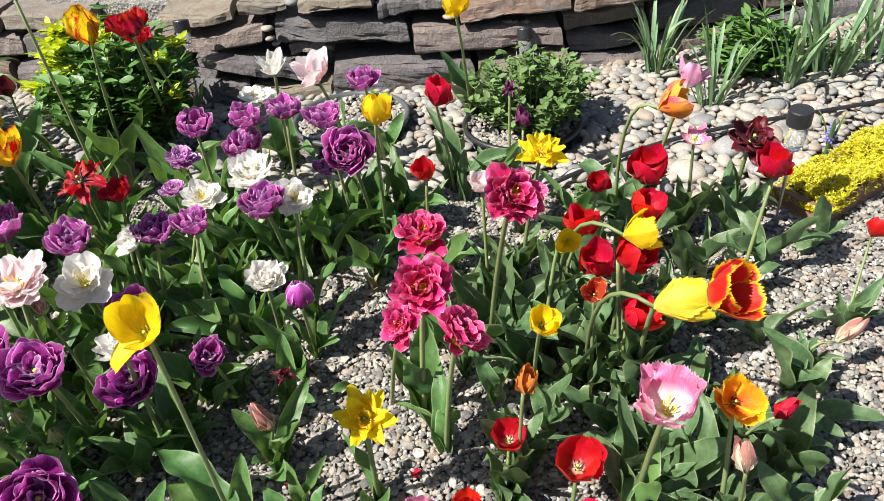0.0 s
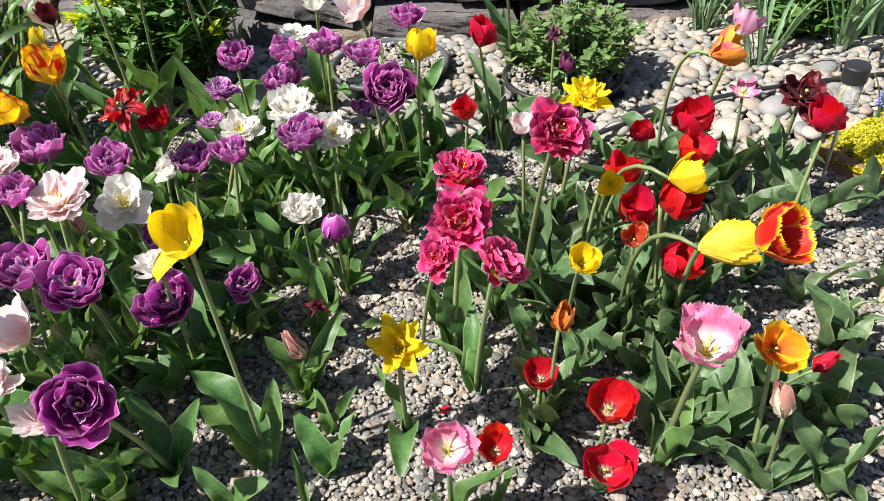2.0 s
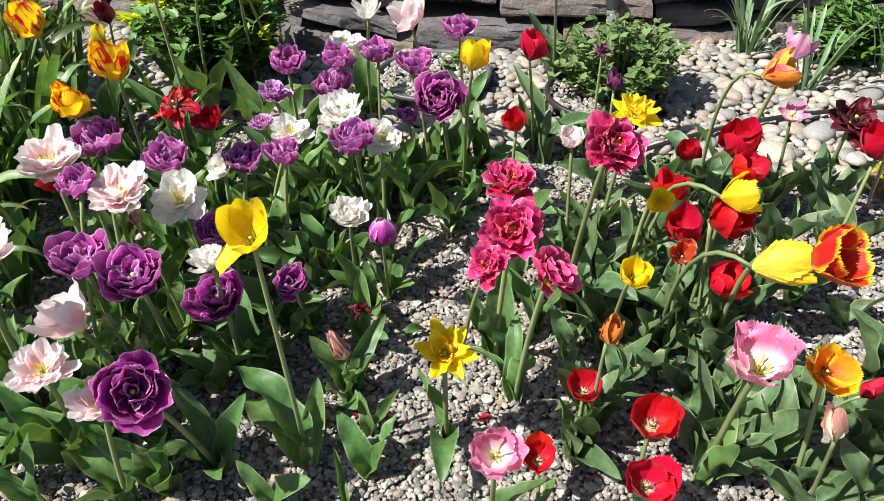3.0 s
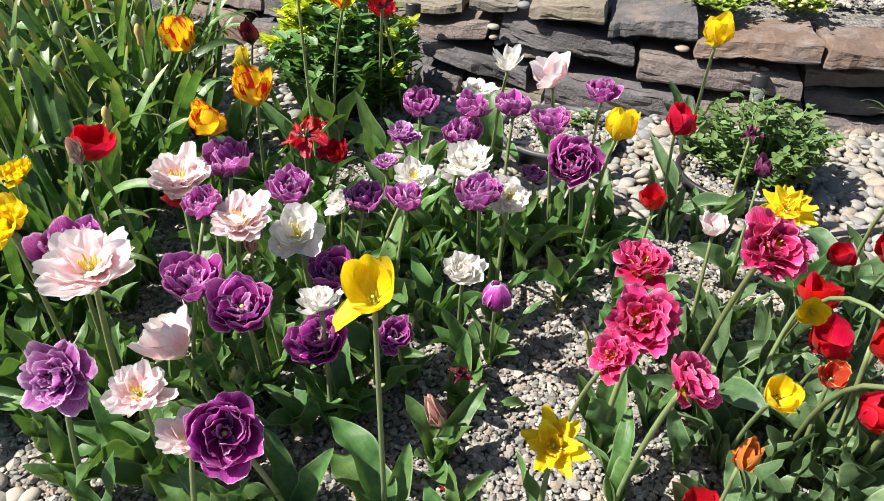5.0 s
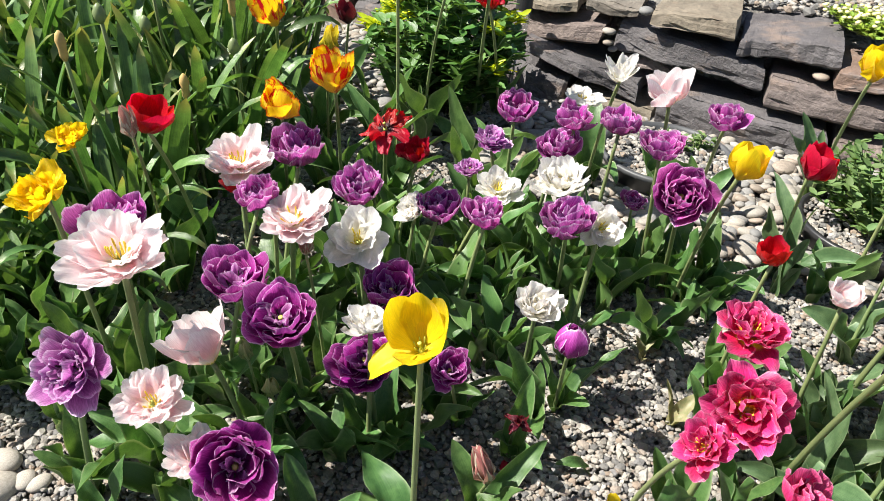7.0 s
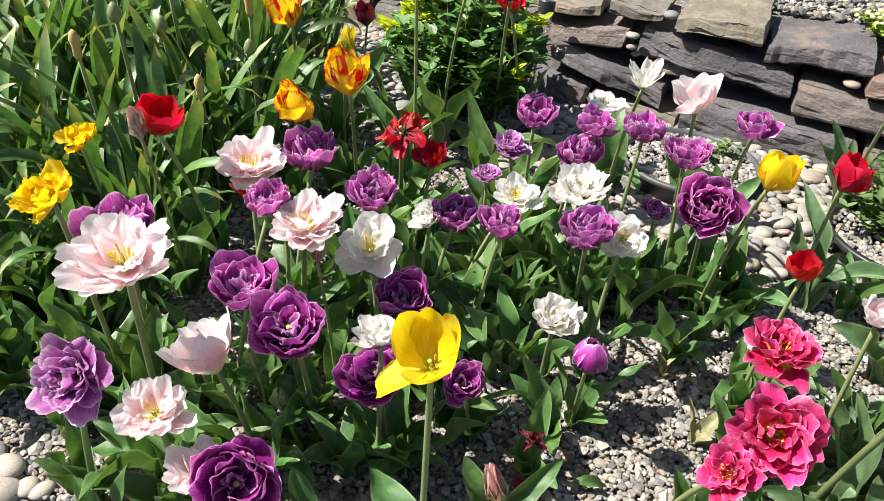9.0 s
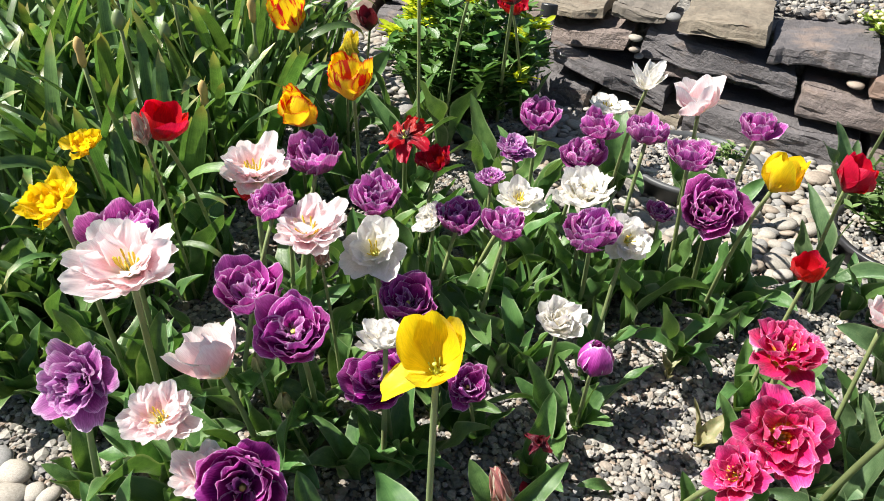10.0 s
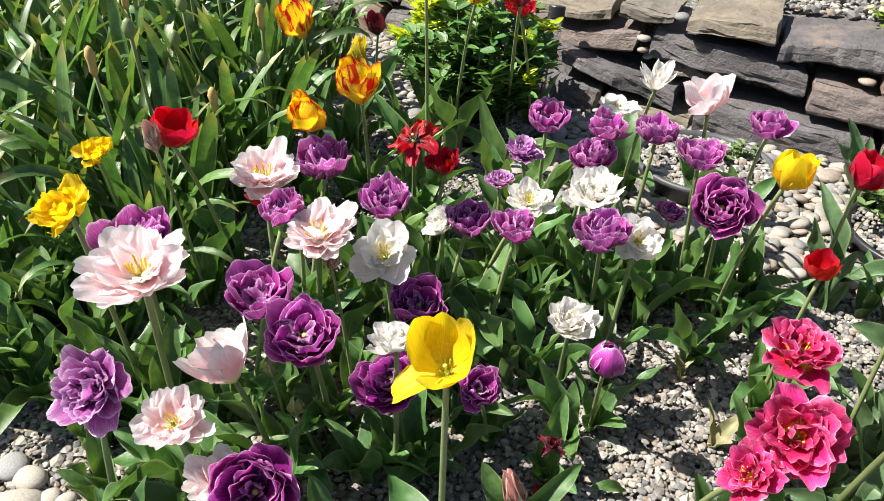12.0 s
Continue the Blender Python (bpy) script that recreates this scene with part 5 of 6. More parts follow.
tulip("dpo", -0.295, 1.000, 0.247, 0.092, (-0.290, 1.040), (18, -80))
tulip("dpo", -0.357, 0.810, 0.316, 0.094, (-0.412, 0.927), (20, -75))
tulip("dp", -0.174, 0.946, 0.179, 0.064, (-0.172, 1.001), (30, -60))
tulip("dp", -0.478, 0.949, 0.384, 0.067, (-0.532, 0.876), (4, -122))
tulip("dp", -0.406, 1.107, 0.333, 0.089, (-0.388, 1.123), (3, -114))
tulip("dp", -0.545, 1.155, 0.345, 0.104, (-0.578, 1.115), (7, -115))
tulip("dp", -0.210, 1.164, 0.307, 0.075, (-0.256, 1.185), (2, -125))
tulip("dp", -0.086, 1.195, 0.315, 0.094, (-0.113, 1.388), (6, -106))
tulip("dpf", 0.067, 1.327, 0.332, 0.108, (0.077, 1.520), (44, -88))
tulip("dl", -0.282, 1.397, 0.318, 0.072, (-0.266, 1.452), (9, -60))
tulip("dl", -0.320, 1.398, 0.247, 0.063, (-0.314, 1.372), (4, -69))
tulip("dp", 0.012, 1.453, 0.348, 0.085, (0.028, 1.519), (4, -96))
tulip("dp", -0.173, 1.473, 0.297, 0.087, (-0.211, 1.498), (9, -92))
tulip("dp", -0.068, 1.477, 0.365, 0.081, (-0.084, 1.459), (0, -126))
tulip("dp", -0.151, 1.483, 0.353, 0.076, (-0.157, 1.571), (2, -35))
tulip("dp", 0.104, 1.484, 0.412, 0.073, (0.099, 1.855), (9, -118))
tulip("dp", -0.275, 1.517, 0.329, 0.089, (-0.300, 1.595), (12, -49))
tulip("dp", -0.018, 1.537, 0.180, 0.053, (-0.017, 1.562), (10, -60))
DEEP = tulip("dpo", -0.294, 0.620, 0.275, 0.096, (-0.262, 0.694), (46, -52), 0)
tulip("dpo", -0.468, 0.867, 0.298, 0.098, (-0.559, 0.997), (8, -106))
tulip("dpo", -0.283, 0.889, 0.205, 0.098, (-0.270, 0.908), (26, -90))
tulip("dball", -0.267, 0.876, 0.288, 0.078, (-0.267, 0.871), (14, 150))
tulip("dw", -0.351, 1.003, 0.316, 0.109, (-0.365, 1.060), (30, -80))
tulip("dw", -0.035, 1.234, 0.295, 0.087, (-0.054, 1.228), (40, -60))
tulip("dw", -0.240, 1.322, 0.265, 0.096, (-0.333, 1.316), (12, -55))
tulip("dw", -0.191, 1.754, 0.280, 0.103, (-0.234, 1.785), (2, -128))
tulip("kcup", 0.317, 1.201, 0.304, 0.064, (0.320, 1.195), (5, -144))
tulip("lfr", 0.752, 1.362, 0.397, 0.097, (0.716, 1.467), (40, 40))
tulip("ocup", 0.677, 1.240, 0.408, 0.074, (0.647, 1.444), (60, -20))
tulip("ofr", 0.604, 0.685, 0.246, 0.074, (0.611, 0.673), (32, -85), 2)
tulip("par", -0.475, 1.161, 0.489, 0.065, (-0.687, 1.547), (10, -90))
tulip("par", -0.577, 1.165, 0.415, 0.064, (-0.790, 1.472), (20, -60))
tulip("par", -0.762, 1.428, 0.474, 0.076, (-0.996, 1.785), (12, -97))
tulip("par", -0.480, 1.630, 0.530, 0.075, (-0.665, 1.970), (0, -143))
tulip("pfr", 0.169, 0.561, 0.233, 0.076, (0.162, 0.600), (22, -85))
PINK = tulip("pfr", 0.490, 0.640, 0.315, 0.110, (0.484, 0.695), (6, -95), 0)
tulip("pgob", -0.008, 1.542, 0.419, 0.097, (-0.004, 1.919), (20, -150))
tulip("psm", 0.782, 1.375, 0.254, 0.066, (0.799, 1.399), (20, -90))
tulip("red", 0.545, 0.930, 0.189, 0.068, (0.524, 0.937), (40, -20))
tulip("red", -0.634, 0.938, 0.473, 0.064, (-0.799, 1.191), (14, 10))
tulip("red", 0.531, 0.943, 0.306, 0.074, (0.533, 0.973), (50, -30))
tulip("red", 0.557, 0.983, 0.367, 0.060, (0.516, 0.996), (30, -30))
tulip("red", 0.513, 1.075, 0.191, 0.073, (0.488, 1.104), (11, -115))
tulip("red", 0.500, 1.156, 0.225, 0.070, (0.468, 1.207), (9, -49))
tulip("red", 0.859, 1.180, 0.292, 0.072, (0.820, 1.149), (9, -133))
tulip("red", 0.213, 1.235, 0.323, 0.050, (0.201, 1.264), (12, -150))
tulip("red", 0.562, 1.295, 0.217, 0.053, (0.535, 1.299), (12, -105))
tulip("red", 0.685, 1.358, 0.199, 0.086, (0.670, 1.416), (10, -34))
tulip("red", 0.258, 1.440, 0.383, 0.069, (0.282, 1.663), (15, 10))
tulip("rfr", 0.469, 0.932, 0.244, 0.054, (0.474, 0.940), (30, -100))
tulip("ropen", 0.381, 0.624, 0.083, 0.086, (0.381, 0.640), (18, -90))
tulip("ropen", 0.230, 0.651, 0.102, 0.065, (0.232, 0.607), (14, -80))
tulip("ropen", 0.401, 0.714, 0.107, 0.092, (0.390, 0.700), (14, -90), 0)
tulip("ropen", 0.305, 0.759, 0.126, 0.065, (0.292, 0.724), (14, -90))
tulip("rpar", -0.421, 1.366, 0.269, 0.076, (-0.451, 1.341), (11, -112))
tulip("rpar", -0.400, 1.660, 0.515, 0.105, (-0.554, 2.097), (7, -138))
tulip("rpar", -0.436, 1.789, 0.444, 0.070, (-0.492, 2.137), (10, -85))
tulip("rsplay", -0.476, 1.344, 0.325, 0.119, (-0.563, 1.526), (20, -90))
tulip("ry", 0.590, 0.740, 0.386, 0.090, (0.553, 0.935), (52, -45))
tulip("wilt", 0.425, 1.606, 0.305, 0.057, (0.420, 1.622), (10, -122))
WILTED = tulip("wiltr", -0.066, 0.959, 0.108, 0.048, (-0.082, 0.990), (9, -49), 0)
tulip("wup", -0.106, 1.634, 0.402, 0.094, (-0.172, 1.898), (6, -131))
tulip("ycup", 0.142, 1.262, 0.446, 0.064, (0.104, 1.495), (14, 30))
tulip("ycup", 0.315, 1.611, 0.506, 0.070, (0.364, 2.064), (12, -89))
tulip("yfr", 0.363, 0.805, 0.309, 0.052, (0.370, 0.947), (25, -80))
tulip("yfr", 0.534, 0.929, 0.354, 0.071, (0.462, 1.183), (78, -15))
TALL = tulip("yopen", -0.117, 0.681, 0.486, 0.067, (-0.131, 0.724), (16, -100), 0, ((98, 0, 0.98), (158, 2, 1.04), (40, 0, 1.04), (-20, 4, 0.98), (-82, 12, 0.78)))
tulip("yor", 0.438, 0.998, 0.302, 0.052, (0.398, 1.017), (60, -100))
tulip("par", -0.516, 1.468, 0.680, 0.065, (-0.563, 1.595), (8, -90), 3)
tulip("ypar", -0.671, 0.771, 0.429, 0.082, (-0.702, 0.833), (30, -90))
tulip("ypar", -0.770, 0.912, 0.419, 0.060, (-1.052, 1.162), (15, -90))
tulip("yr", 0.540, 0.771, 0.355, 0.072, (0.481, 1.002), (82, 5))
tulip("ystar", 0.100, 0.738, 0.227, 0.100, (0.091, 0.756), (32, -80))
tulip("ystar", 0.443, 1.263, 0.324, 0.105, (0.398, 1.285), (28, -75))

tulip("budk", 0.918, 0.928, 0.10, 0.036, (0.863, 0.941), (60, 15), 5)
tulip("red", 1.076, 1.151, 0.14, 0.045, (0.975, 1.022), (35, 10), 4)
tulip("red", -0.575, 1.03, 0.345, 0.06, (-0.57, 1.08), (70, 180), 3)
tulip("budg", -0.40, 0.83, 0.15, 0.030, (-0.39, 0.86), (5, 0), 2)
tulip("budg", -0.461, 0.860, 0.17, 0.027, (-0.441, 0.860), (12, 160), 2)
tulip("budk", -0.43, 0.99, 0.29, 0.024, (-0.42, 1.01), (5, 0), 2)
for i, (x, y) in enumerate(((0.74, 1.08), (0.88, 1.30), (0.72, 0.72), (0.70, 0.62), (0.60, 1.16), (0.66, 1.30), (0.74, 1.22), (0.78, 1.38), (-0.98, 0.90), (-0.90, 0.78), (-0.94, 0.98), (-0.80, 0.86), (-0.72, 0.76), (-0.60, 0.66), (-0.66, 0.90), (-0.50, 0.60))):
    leafy(x, y, 4, 0.165 if i < 11 or i > 15 else 0.15, 700 + i)

droop = petal_mesh("petal", 0.78, 0.60, 82, 140, 0.5, 0.03, 0.3, 0, 5)
droop.materials.append(M_PETAL["yellow"])
put("petal", droop, None, TALL[1], TALL[2] @ Matrix.Rotation(radians(-142), 4, "Z") @ Matrix.Translation((0.04, 0, -0.02)), "fallen petal")

for i, (x, y) in enumerate(((-0.075, 0.850), (-0.064, 1.056), (-0.046, 1.212), (0.333, 0.801), (0.296, 0.713), (0.550, 0.738), (0.614, 0.731), (0.538, 0.812))):
    leafy(x, y, 3 + i % 2, 0.15, 1700 + i)

for i, (x, y) in enumerate(((-0.250, 0.895), (-0.369, 0.730), (-0.463, 0.778), (-0.334, 0.657), (-0.550, 0.735), (-1.086, 0.908), (-0.969, 0.895), (-0.992, 0.817), (-0.835, 0.832), (-0.853, 0.767), (-0.825, 0.899), (-0.708, 0.733), (-0.703, 0.812), (-0.795, 0.980))):
    leafy(x, y, 4 + i % 2, 0.19 - 0.01 * (i % 4), 5200 + i)

# left-edge leaves; most stand out of view, added to shade the gravel
for i, (x, y) in enumerate(((-1.190, 0.857), (-1.070, 0.812), (-1.046, 0.729), (-0.938, 0.698), (-1.149, 0.772), (-1.174, 0.942))):
    leafy(x, y, 5, 0.21, 5400 + i)

for i, (x, y) in enumerate(((0.299, 1.107), (0.350, 0.978), (0.382, 0.854), (0.495, 1.024), (0.465, 1.158), (0.530, 0.906), (0.478, 0.810), (0.618, 1.012), (0.536, 0.782), (0.628, 0.871), (0.668, 0.795), (0.722, 0.768), (0.676, 1.136), (0.598, 1.236), (0.540, 1.303), (0.670, 1.329), (0.769, 1.217), (0.874, 1.347), (0.778, 1.359), (0.899, 1.221), (0.421, 1.031), (0.324, 0.776))):
    back = y > 0.98  # the plants further back stand slimmer and more upright
    leafy(x, y, 3 + i % 2, (0.155 - 0.008 * (i % 4)) * (1.3 if back else 1.0), 5600 + i, slim=0.62 if back else 1.0)

for i, (x, y) in enumerate(((-1.046, 0.852), (-0.971, 0.824), (-0.970, 0.890), (-0.898, 0.784), (-0.882, 0.852), (-0.932, 0.753))):
    leafy(x, y, 4, 0.19, 5800 + i)
for i, (x, y) in enumerate(((-0.731, 1.784), (-0.680, 1.882), (-0.596, 1.795), (-0.877, 1.741))):
    leafy(x, y, 3, 0.30 - 0.02 * (i % 3), 5900 + i, slim=0.46)
for i, (x, y) in enumerate(((-1.123, 1.572), (-1.016, 1.560), (-1.115, 1.412), (-1.102, 1.248))):
    leafy(x, y, 4, 0.29 - 0.02 * (i % 3), 6000 + i, slim=0.6)

# leaves that lie open to view, one by one: foot, tip, width, bend
for root, foot, tip, width, style in (
        (TALL[0], (-0.120, 0.707, 0.0), (-0.238, 0.779, 0.07), 0.095, 2), (TALL[0], (-0.128, 0.716, 0.05), (-0.240, 0.800, 0.13), 0.075, 2), (TALL[0], (-0.121, 0.708, 0.0), (-0.108, 0.785, 0.12), 0.050, 0),
        (BUD_PINK[0], (-0.085, 0.830, 0.0), (-0.025, 0.854, 0.10), 0.066, 1), (BUD_PINK[0], (-0.085, 0.826, 0.0), (-0.105, 0.800, 0.07), 0.062, 2), (BUD_PINK[0], (-0.080, 0.825, 0.0), (-0.050, 0.770, 0.06), 0.056, 2),
        (WILTED[0], (-0.077, 0.980, 0.0), (-0.073, 1.039, 0.13), 0.052, 0), (WILTED[0], (-0.075, 0.975, 0.0), (-0.015, 0.929, 0.06), 0.040, 2), (WILTED[0], (-0.075, 0.978, 0.0), (-0.100, 0.955, 0.06), 0.052, 2),
        (DEEP[0], (-0.264, 0.695, 0.0), (-0.325, 0.748, 0.14), 0.070, 0), (DEEP[0], (-0.264, 0.692, 0.0), (-0.380, 0.673, 0.07), 0.055, 2), (DEEP[0], (-0.262, 0.692, 0.0), (-0.206, 0.735, 0.14), 0.050, 0), (DEEP[0], (-0.266, 0.690, 0.0), (-0.230, 0.630, 0.07), 0.050, 2),
        (BUD_PURPLE[0], (-0.036, 1.106, 0.0), (-0.094, 1.138, 0.11), 0.040, 0), (BUD_PURPLE[0], (-0.032, 1.104, 0.0), (0.020, 1.080, 0.06), 0.050, 2), (BUD_PURPLE[0], (-0.034, 1.104, 0.0), (-0.016, 1.098, 0.12), 0.034, 0), (BUD_PURPLE[0], (-0.030, 1.112, 0.0), (0.052, 1.200, 0.10), 0.048, 1),
        (PINK[0], (0.486, 0.697, 0.0), (0.583, 0.712, 0.08), 0.052, 1), (PINK[0], (0.488, 0.695, 0.0), (0.636, 0.701, 0.05), 0.050, 2), (PINK[0], (0.482, 0.698, 0.0), (0.478, 0.795, 0.16), 0.056, 0), (PINK[0], (0.482, 0.696, 0.0), (0.438, 0.760, 0.11), 0.048, 1), (PINK[0], (0.486, 0.690, 0.0), (0.544, 0.667, 0.05), 0.042, 2),
        (BUD_DUSTY[0], (0.618, 0.634, 0.0), (0.747, 0.703, 0.06), 0.048, 1), (BUD_DUSTY[0], (0.620, 0.632, 0.0), (0.750, 0.676, 0.04), 0.052, 2), (BUD_DUSTY[0], (0.614, 0.634, 0.0), (0.540, 0.674, 0.07), 0.046, 1), (BUD_DUSTY[0], (0.614, 0.632, 0.0), (0.588, 0.620, 0.08), 0.044, 0),
        (PALE[0], (-0.112, 1.156, 0.0), (-0.178, 1.142, 0.10), 0.040, 0), (PALE[0], (-0.108, 1.156, 0.0), (-0.072, 1.152, 0.12), 0.046, 0)):
    aimed_leaf(root, foot, tip, width, style)


def leafy_to(x, y, leaves, material=None):
    """A flowerless tulip whose leaves go to given tips."""
    root = thing("tulip", x, y, 0, "young tulip with russet-tinged leaves" if material else "young tulip with broad green leaves, no flower", "tulip", "flowerless tulips")
    for tip, width, style in leaves:
        aimed_leaf(root, (x, y, -0.003), tip, width, style)
    if material:
        for o in root.children:
            o.data = o.data.copy()
            o.data.materials[0] = material


for i, (x, y) in enumerate(((0.345, 1.045), (0.420, 0.930), (0.455, 0.880), (0.505, 0.840), (0.560, 0.855), (0.380, 1.110), (0.440, 1.090), (0.540, 1.080), (0.590, 0.940), (0.650, 0.900), (0.590, 0.800), (0.480, 0.745), (0.560, 0.700), (0.250, 1.010), (0.300, 0.930), (0.640, 1.070), (0.500, 1.230), (0.350, 1.230), (0.270, 1.180))):
    back = y > 0.98
    leafy(x, y, 3 + i % 2, (0.150 - 0.006 * (i % 5)) * (1.3 if back else 1.0), 6400 + i, slim=0.62 if back else 1.0)
for i, (x, y) in enumerate(((-0.379, 0.913), (-0.311, 0.858), (-0.424, 0.862), (-0.235, 0.922), (-0.492, 0.931))):
    leafy(x, y, 3 + i % 2, 0.16, 7400 + i)
leafy_to(-0.025, 0.690, (((-0.071, 0.735, 0.10), 0.056, 1), ((0.006, 0.693, 0.08), 0.046, 0), ((0.020, 0.745, 0.08), 0.046, 1)))
leafy_to(-0.034, 0.765, (((0.018, 0.797, 0.08), 0.018, 0), ((-0.050, 0.800, 0.07), 0.030, 1)))
leafy_to(-0.054, 0.632, (((-0.074, 0.690, 0.07), 0.018, 0),))
leafy_to(-0.169, 0.635, (((-0.218, 0.665, 0.07), 0.036, 1), ((-0.101, 0.640, 0.06), 0.060, 2)))
leafy_to(-0.546, 0.754, (((-0.662, 0.704, 0.03), 0.060, 2), ((-0.655, 0.728, 0.08), 0.066, 1), ((-0.492, 0.763, 0.06), 0.055, 2), ((-0.523, 0.813, 0.13), 0.050, 0)))
leafy_to(-0.637, 0.803, (((-0.745, 0.712, 0.05), 0.070, 2), ((-0.824, 0.722, 0.07), 0.070, 2), ((-0.705, 0.832, 0.13), 0.062, 0), ((-0.646, 0.876, 0.19), 0.060, 0), ((-0.560, 0.850, 0.10), 0.050, 1)))
leafy_to(-0.674, 0.840, (((-0.815, 0.838, 0.12), 0.055, 1), ((-0.834, 0.794, 0.10), 0.060, 1), ((-0.669, 0.860, 0.17), 0.060, 0)))
leafy_to(0.046, 1.004, (((-0.004, 0.979, 0.02), 0.024, 3),))
leafy_to(0.736, 0.771, (((0.802, 0.769, 0.06), 0.046, 2), ((0.810, 0.745, 0.04), 0.050, 2), ((0.700, 0.800, 0.09), 0.044, 0)))
leafy_to(0.814, 0.900, (((0.841, 0.932, 0.09), 0.050, 0), ((0.753, 0.912, 0.14), 0.050, 0), ((0.850, 0.870, 0.06), 0.046, 2)))
leafy_to(0.806, 1.018, (((0.934, 1.046, 0.07), 0.040, 1), ((0.768, 0.990, 0.10), 0.045, 0), ((0.746, 1.018, 0.05), 0.050, 2)))
leafy_to(0.856, 0.894, (((0.763, 0.939, 0.12), 0.040, 1), ((0.885, 0.910, 0.06), 0.040, 2), ((0.840, 0.840, 0.05), 0.040, 2)))
leafy_to(0.789, 0.825, (((0.915, 0.785, 0.04), 0.050, 2), ((0.830, 0.752, 0.05), 0.045, 2)))
leafy_to(0.976, 1.021, (((1.035, 1.043, 0.11), 0.045, 0), ((0.867, 0.997, 0.07), 0.040, 2), ((1.050, 1.020, 0.05), 0.040, 1)))
leafy_to(1.058, 1.300, (((1.115, 1.296, 0.05), 0.050, 2), ((0.990, 1.255, 0.02), 0.060, 3), ((1.032, 1.283, 0.14), 0.045, 0)))
leafy_to(0.149, 1.156, (((0.190, 1.201, 0.05), 0.034, 2), ((0.123, 1.187, 0.07), 0.022, 0), ((0.175, 1.150, 0.03), 0.026, 2)), M_RUSSET)
leafy(0.076, 1.288, 3, 0.060, 79, M_RUSSET)

for i, (x, y) in enumerate(((-0.43, 1.70), (-0.38, 1.63), (-0.47, 1.80), (-0.62, 1.62), (-0.56, 1.50), (-0.30, 1.66), (-0.70, 1.56), (0.30, 1.62))):
    leafy(x, y, 3, 0.25, 6100 + i, slim=0.45)

# ---- more leaves between the flowers ----
rng = random.Random(2024)
placed, filling = 0, []
while placed < 105:
    x, y = (rng.uniform(-0.55, 0.20), rng.uniform(0.98, 1.55)) if rng.random() < 0.45 else (rng.uniform(-0.95, 0.95), rng.uniform(0.66, 1.62))
    dense = 0.9 if x < 0.15 and y > 0.95 else 0.42
    if x > 0.62 or (x < -0.55 and y < 0.8) or (-0.15 < x < 0.25 and y < 1.3) or (-0.42 < x < -0.02 and y < 0.98) or rng.random() > dense * (0.4 if -0.05 < x < 0.42 and 0.7 < y < 1.2 else 1.0):
        continue
    count, tall = rng.choice((2, 3, 3)), rng.uniform(0.12, 0.20)
    filling += [(me, Matrix.Translation((x, y, 0)) @ m) for me, m in leaf_places(random.Random(3000 + placed), count, tall, 0.8)]
    placed += 1
leaf_mass(filling, "tulip_foliage", M_LEAF_MASS, "green tulip leaves filling the gravel bed")

scrap = petal_mesh("petal", 1.0, 0.7, 80, 112, 0.4, 0.12, 0.2, 0, 9)
scrap.materials.append(M_PETAL["crimson"])
for i, (x, y) in enumerate(((-0.068, 0.804), (0.158, 0.788), (-0.067, 0.963))):
    ob = put("fallen_petal", scrap, None, None, Matrix.Translation((x, y, 0.006)) @ Matrix.Rotation(2.1 * i, 4, "Z") @ Matrix.Scale(0.026, 4))
    tagged(ob, "withered red petal fallen on the gravel", "petal", "fallen petals")

# ---- river pebbles ----
PEB, PEB_F = icosa_fine()
shapes = []
for k in range(10):
    v = PEB * np.array([1.0, rs.uniform(0.62, 0.9), rs.uniform(0.34, 0.48)])
    v = v * (1 + 0.10 * np.sin(v @ rs.normal(size=3) * 1.6 + rs.uniform(0, 6))[:, None] + 0.05 * np.sin(v @ rs.normal(size=3) * 3)[:, None])
    me = mesh_of("pebble", v, PEB_F)
    me.materials.append(M_PEBBLE)
    shapes.append((v, me))
xy, zz, sz = [], [], []
for layer, (gap, low) in enumerate(((0.029, 0.0), (0.033, 0.010))):
    gx, gy = np.meshgrid(np.arange(-1.25, 1.95, gap), np.arange(1.45, 2.7, gap))
    p = np.c_[gx.ravel(), gy.ravel()] + rs.uniform(-0.42, 0.42, (gx.size, 2)) * gap
    ok = np.array([bed_edge(x) - 0.02 < y < wall_y(x) + 0.02 for x, y in p])
    ok &= np.array([all((x - a) ** 2 + (y - b) ** 2 > r * r for a, b, r in ((0.0, 2.070, 0.190), (0.50, 1.93, 0.178), (-0.60, 2.08, 0.155), (-1.56, 2.80, 0.17))) for x, y in p])
    ok &= np.array([not (abs((x - 1.26) * 0.866 + (y - 1.56) * 0.5) < 0.26 and abs((y - 1.56) * 0.866 - (x - 1.26) * 0.5) < 0.105) for x, y in p])
    p = p[ok]
    xy.append(p), zz.append(np.full(len(p), low)), sz.append(np.clip(rs.lognormal(math.log(0.0172), 0.32, len(p)), 0.008, 0.036))
xy, zz, sz = np.concatenate(xy), np.concatenate(zz), np.concatenate(sz)
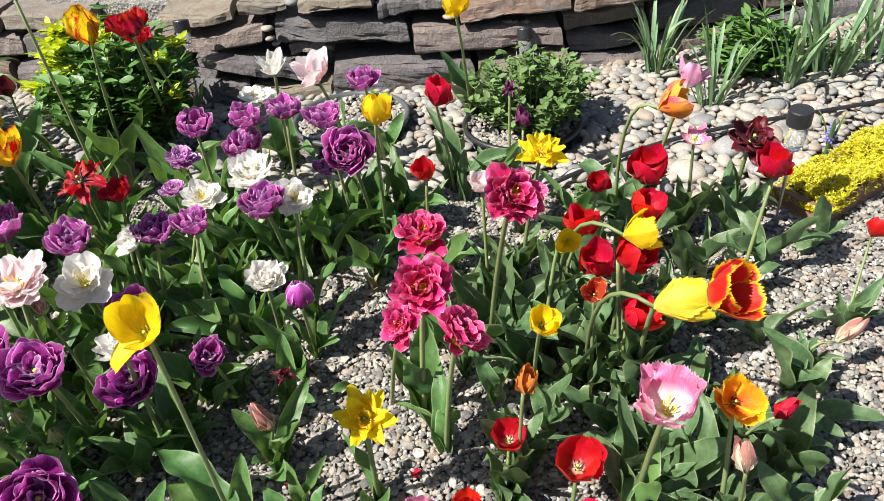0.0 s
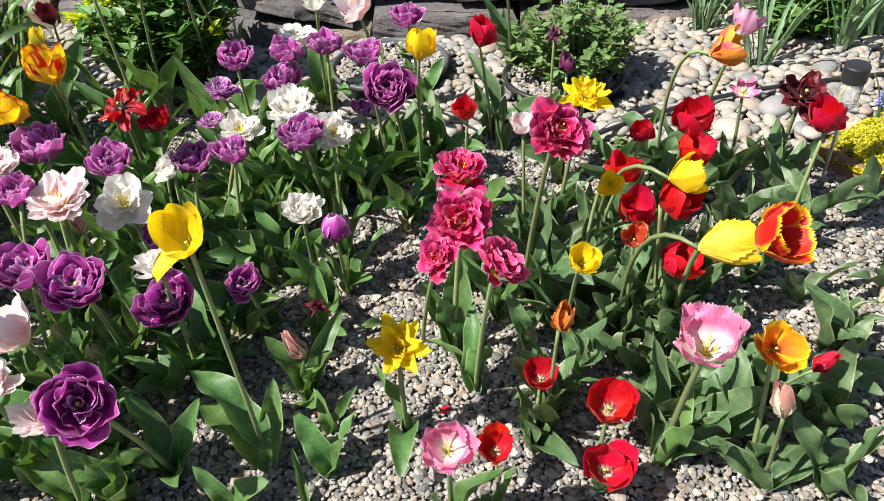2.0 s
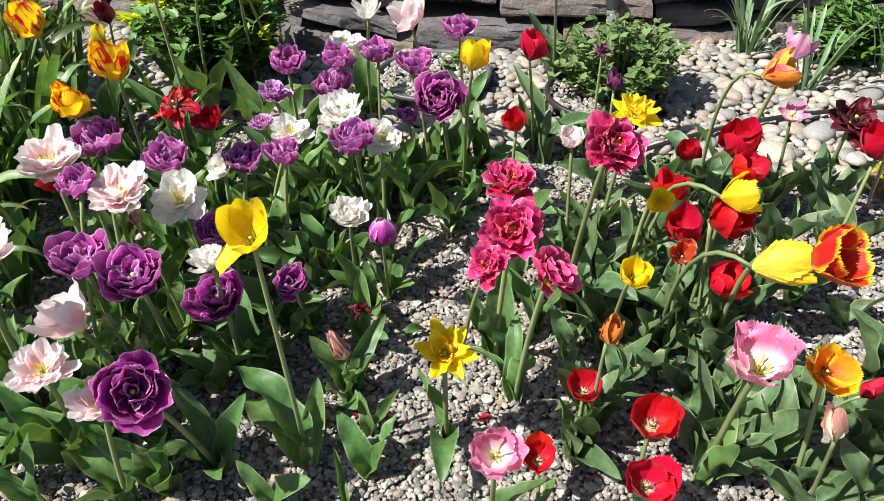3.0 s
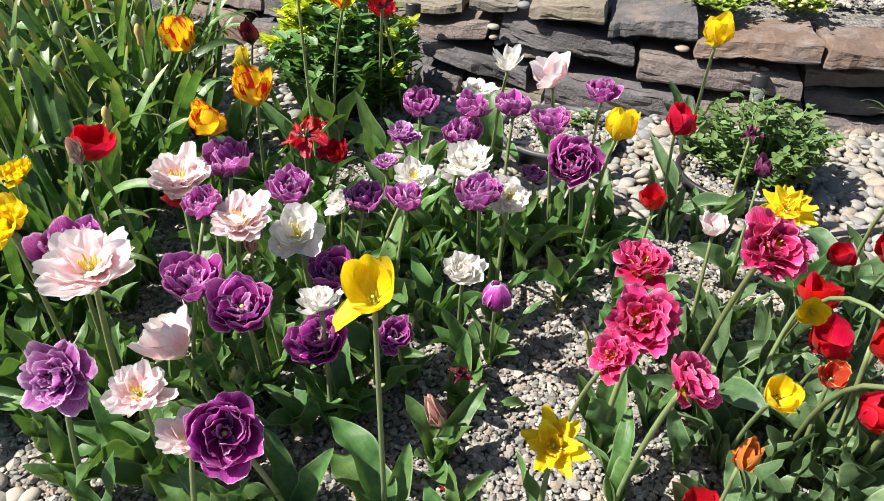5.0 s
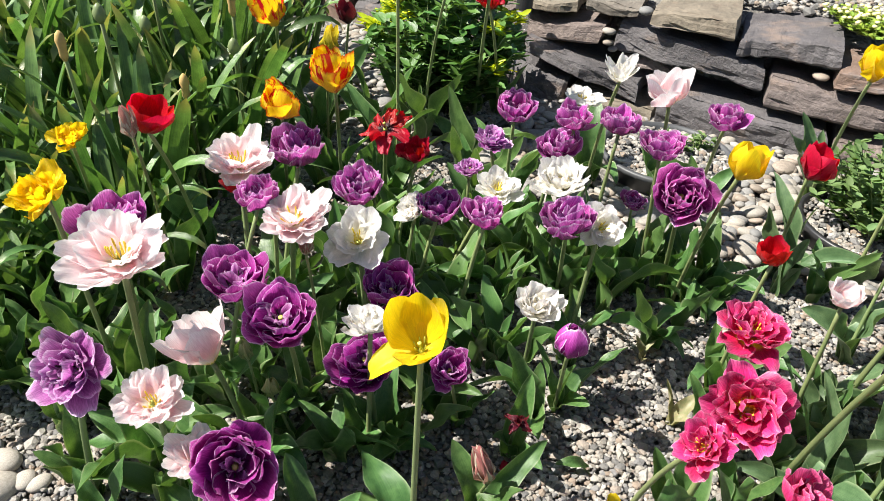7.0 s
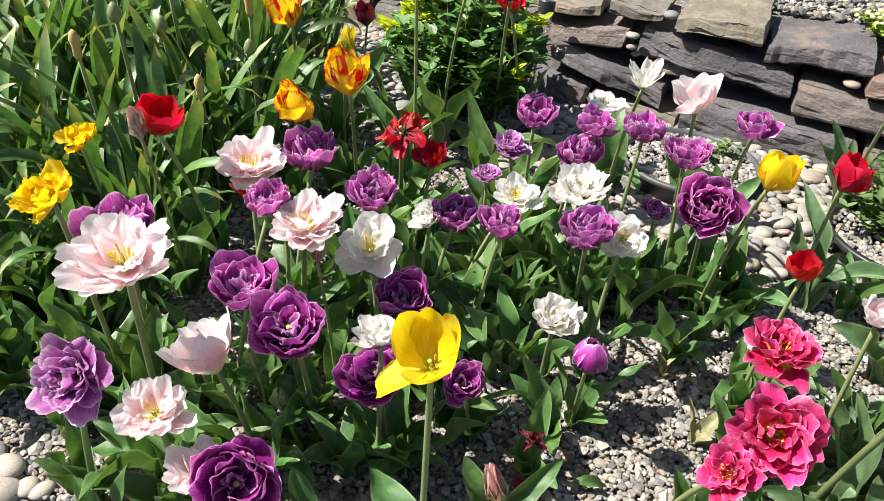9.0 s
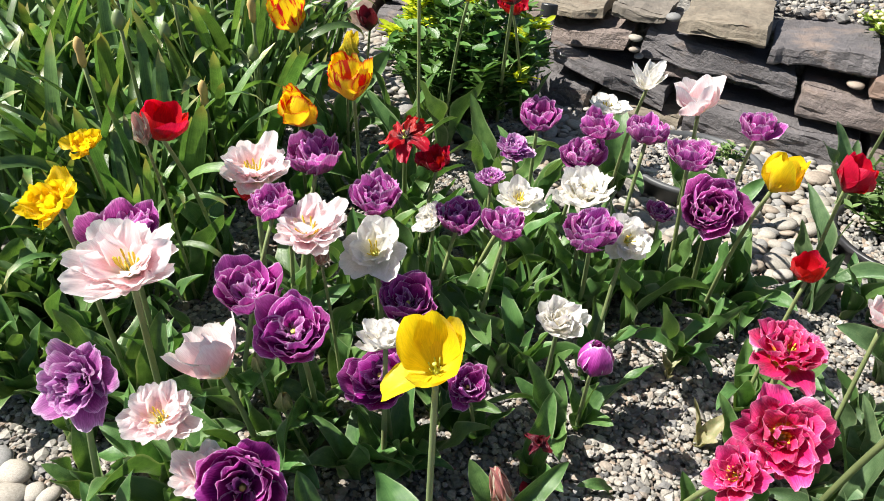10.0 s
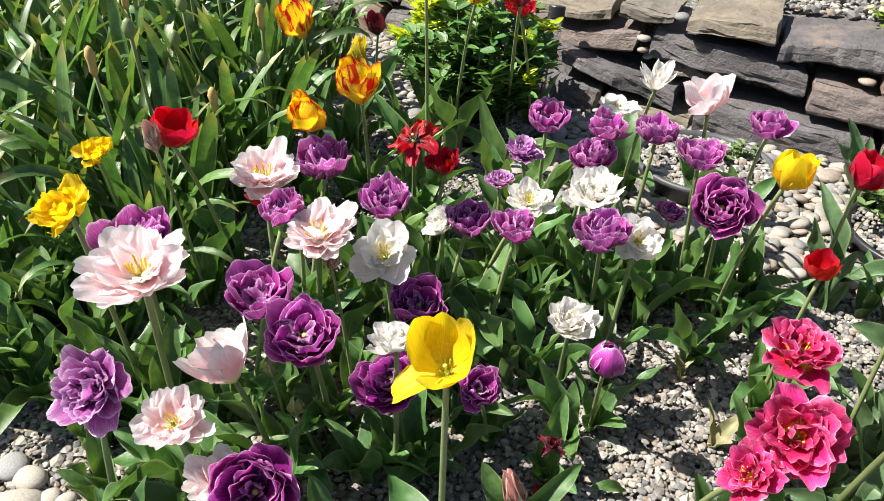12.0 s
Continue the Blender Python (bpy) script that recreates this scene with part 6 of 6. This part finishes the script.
bed = thing("pebble_bed", 0, 0, 0, "bed of rounded grey and tan river pebbles", "pebbles", kind="structure")
near = np.argsort(np.hypot(xy[:, 0] - 0.55, (xy[:, 1] - 1.75) * 1.3))
rest = []
for order, i in enumerate(near):
    m = Matrix.Translation((xy[i, 0], xy[i, 1], zz[i] + 0.15 * sz[i])) @ Euler((rs.uniform(-0.35, 0.35), rs.uniform(-0.35, 0.35), rs.uniform(0, 6.28))).to_matrix().to_4x4() @ Matrix.Scale(sz[i], 4)
    if order < 300:
        put("pebble", shapes[order % 10][1], None, bed, m)
    else:
        rest.append(np.array(m))
v = np.concatenate([np.einsum("nij,vj->nvi", np.array(rest[k::10]), np.c_[shapes[k][0], np.ones(len(PEB))])[:, :, :3] for k in range(10)])
tagged(put("small_pebbles", joined_raw(v, PEB_F, None, "pebbles"), M_PEBBLES, bed), kind="stuff")
# loose cobbles beside the bed and pebbles wedged in the wall
for x, y, z, s, k in ((-0.754, 0.648, 0.010, 0.029, 0), (-0.797, 0.652, 0.010, 0.026, 2), (-0.740, 0.598, 0.004, 0.048, 3), (-0.703, 0.634, 0.007, 0.018, 4), (-0.680, 0.640, 0.007, 0.018, 1), (-0.825, 0.610, 0.006, 0.036, 5),
                      (0.335, 2.395, 0.212, 0.026, 6), (-0.255, 2.385, 0.235, 0.022, 7), (-0.25, 2.375, 0.205, 0.02, 8), (-0.235, 2.385, 0.185, 0.018, 1), (-0.165, 2.42, 0.30, 0.026, 9), (0.52, 2.385, 0.178, 0.016, 2), (0.545, 2.38, 0.174, 0.014, 3), (0.58, 2.38, 0.172, 0.016, 5), (0.88, 1.62, 0.015, 0.05, 4), (1.02, 1.72, 0.018, 0.055, 8)):
    me = shapes[k][1].copy()
    me.materials[0] = M_COBBLE if y < 2.3 else M_PEBBLE
    ob = put("cobble", me, None, None, Matrix.Translation((x, y, z)) @ Matrix.Rotation(k * 1.3, 4, "Z") @ Matrix.Scale(s, 4))
    tagged(ob, "smooth rounded river cobble", "stone", "loose cobbles")
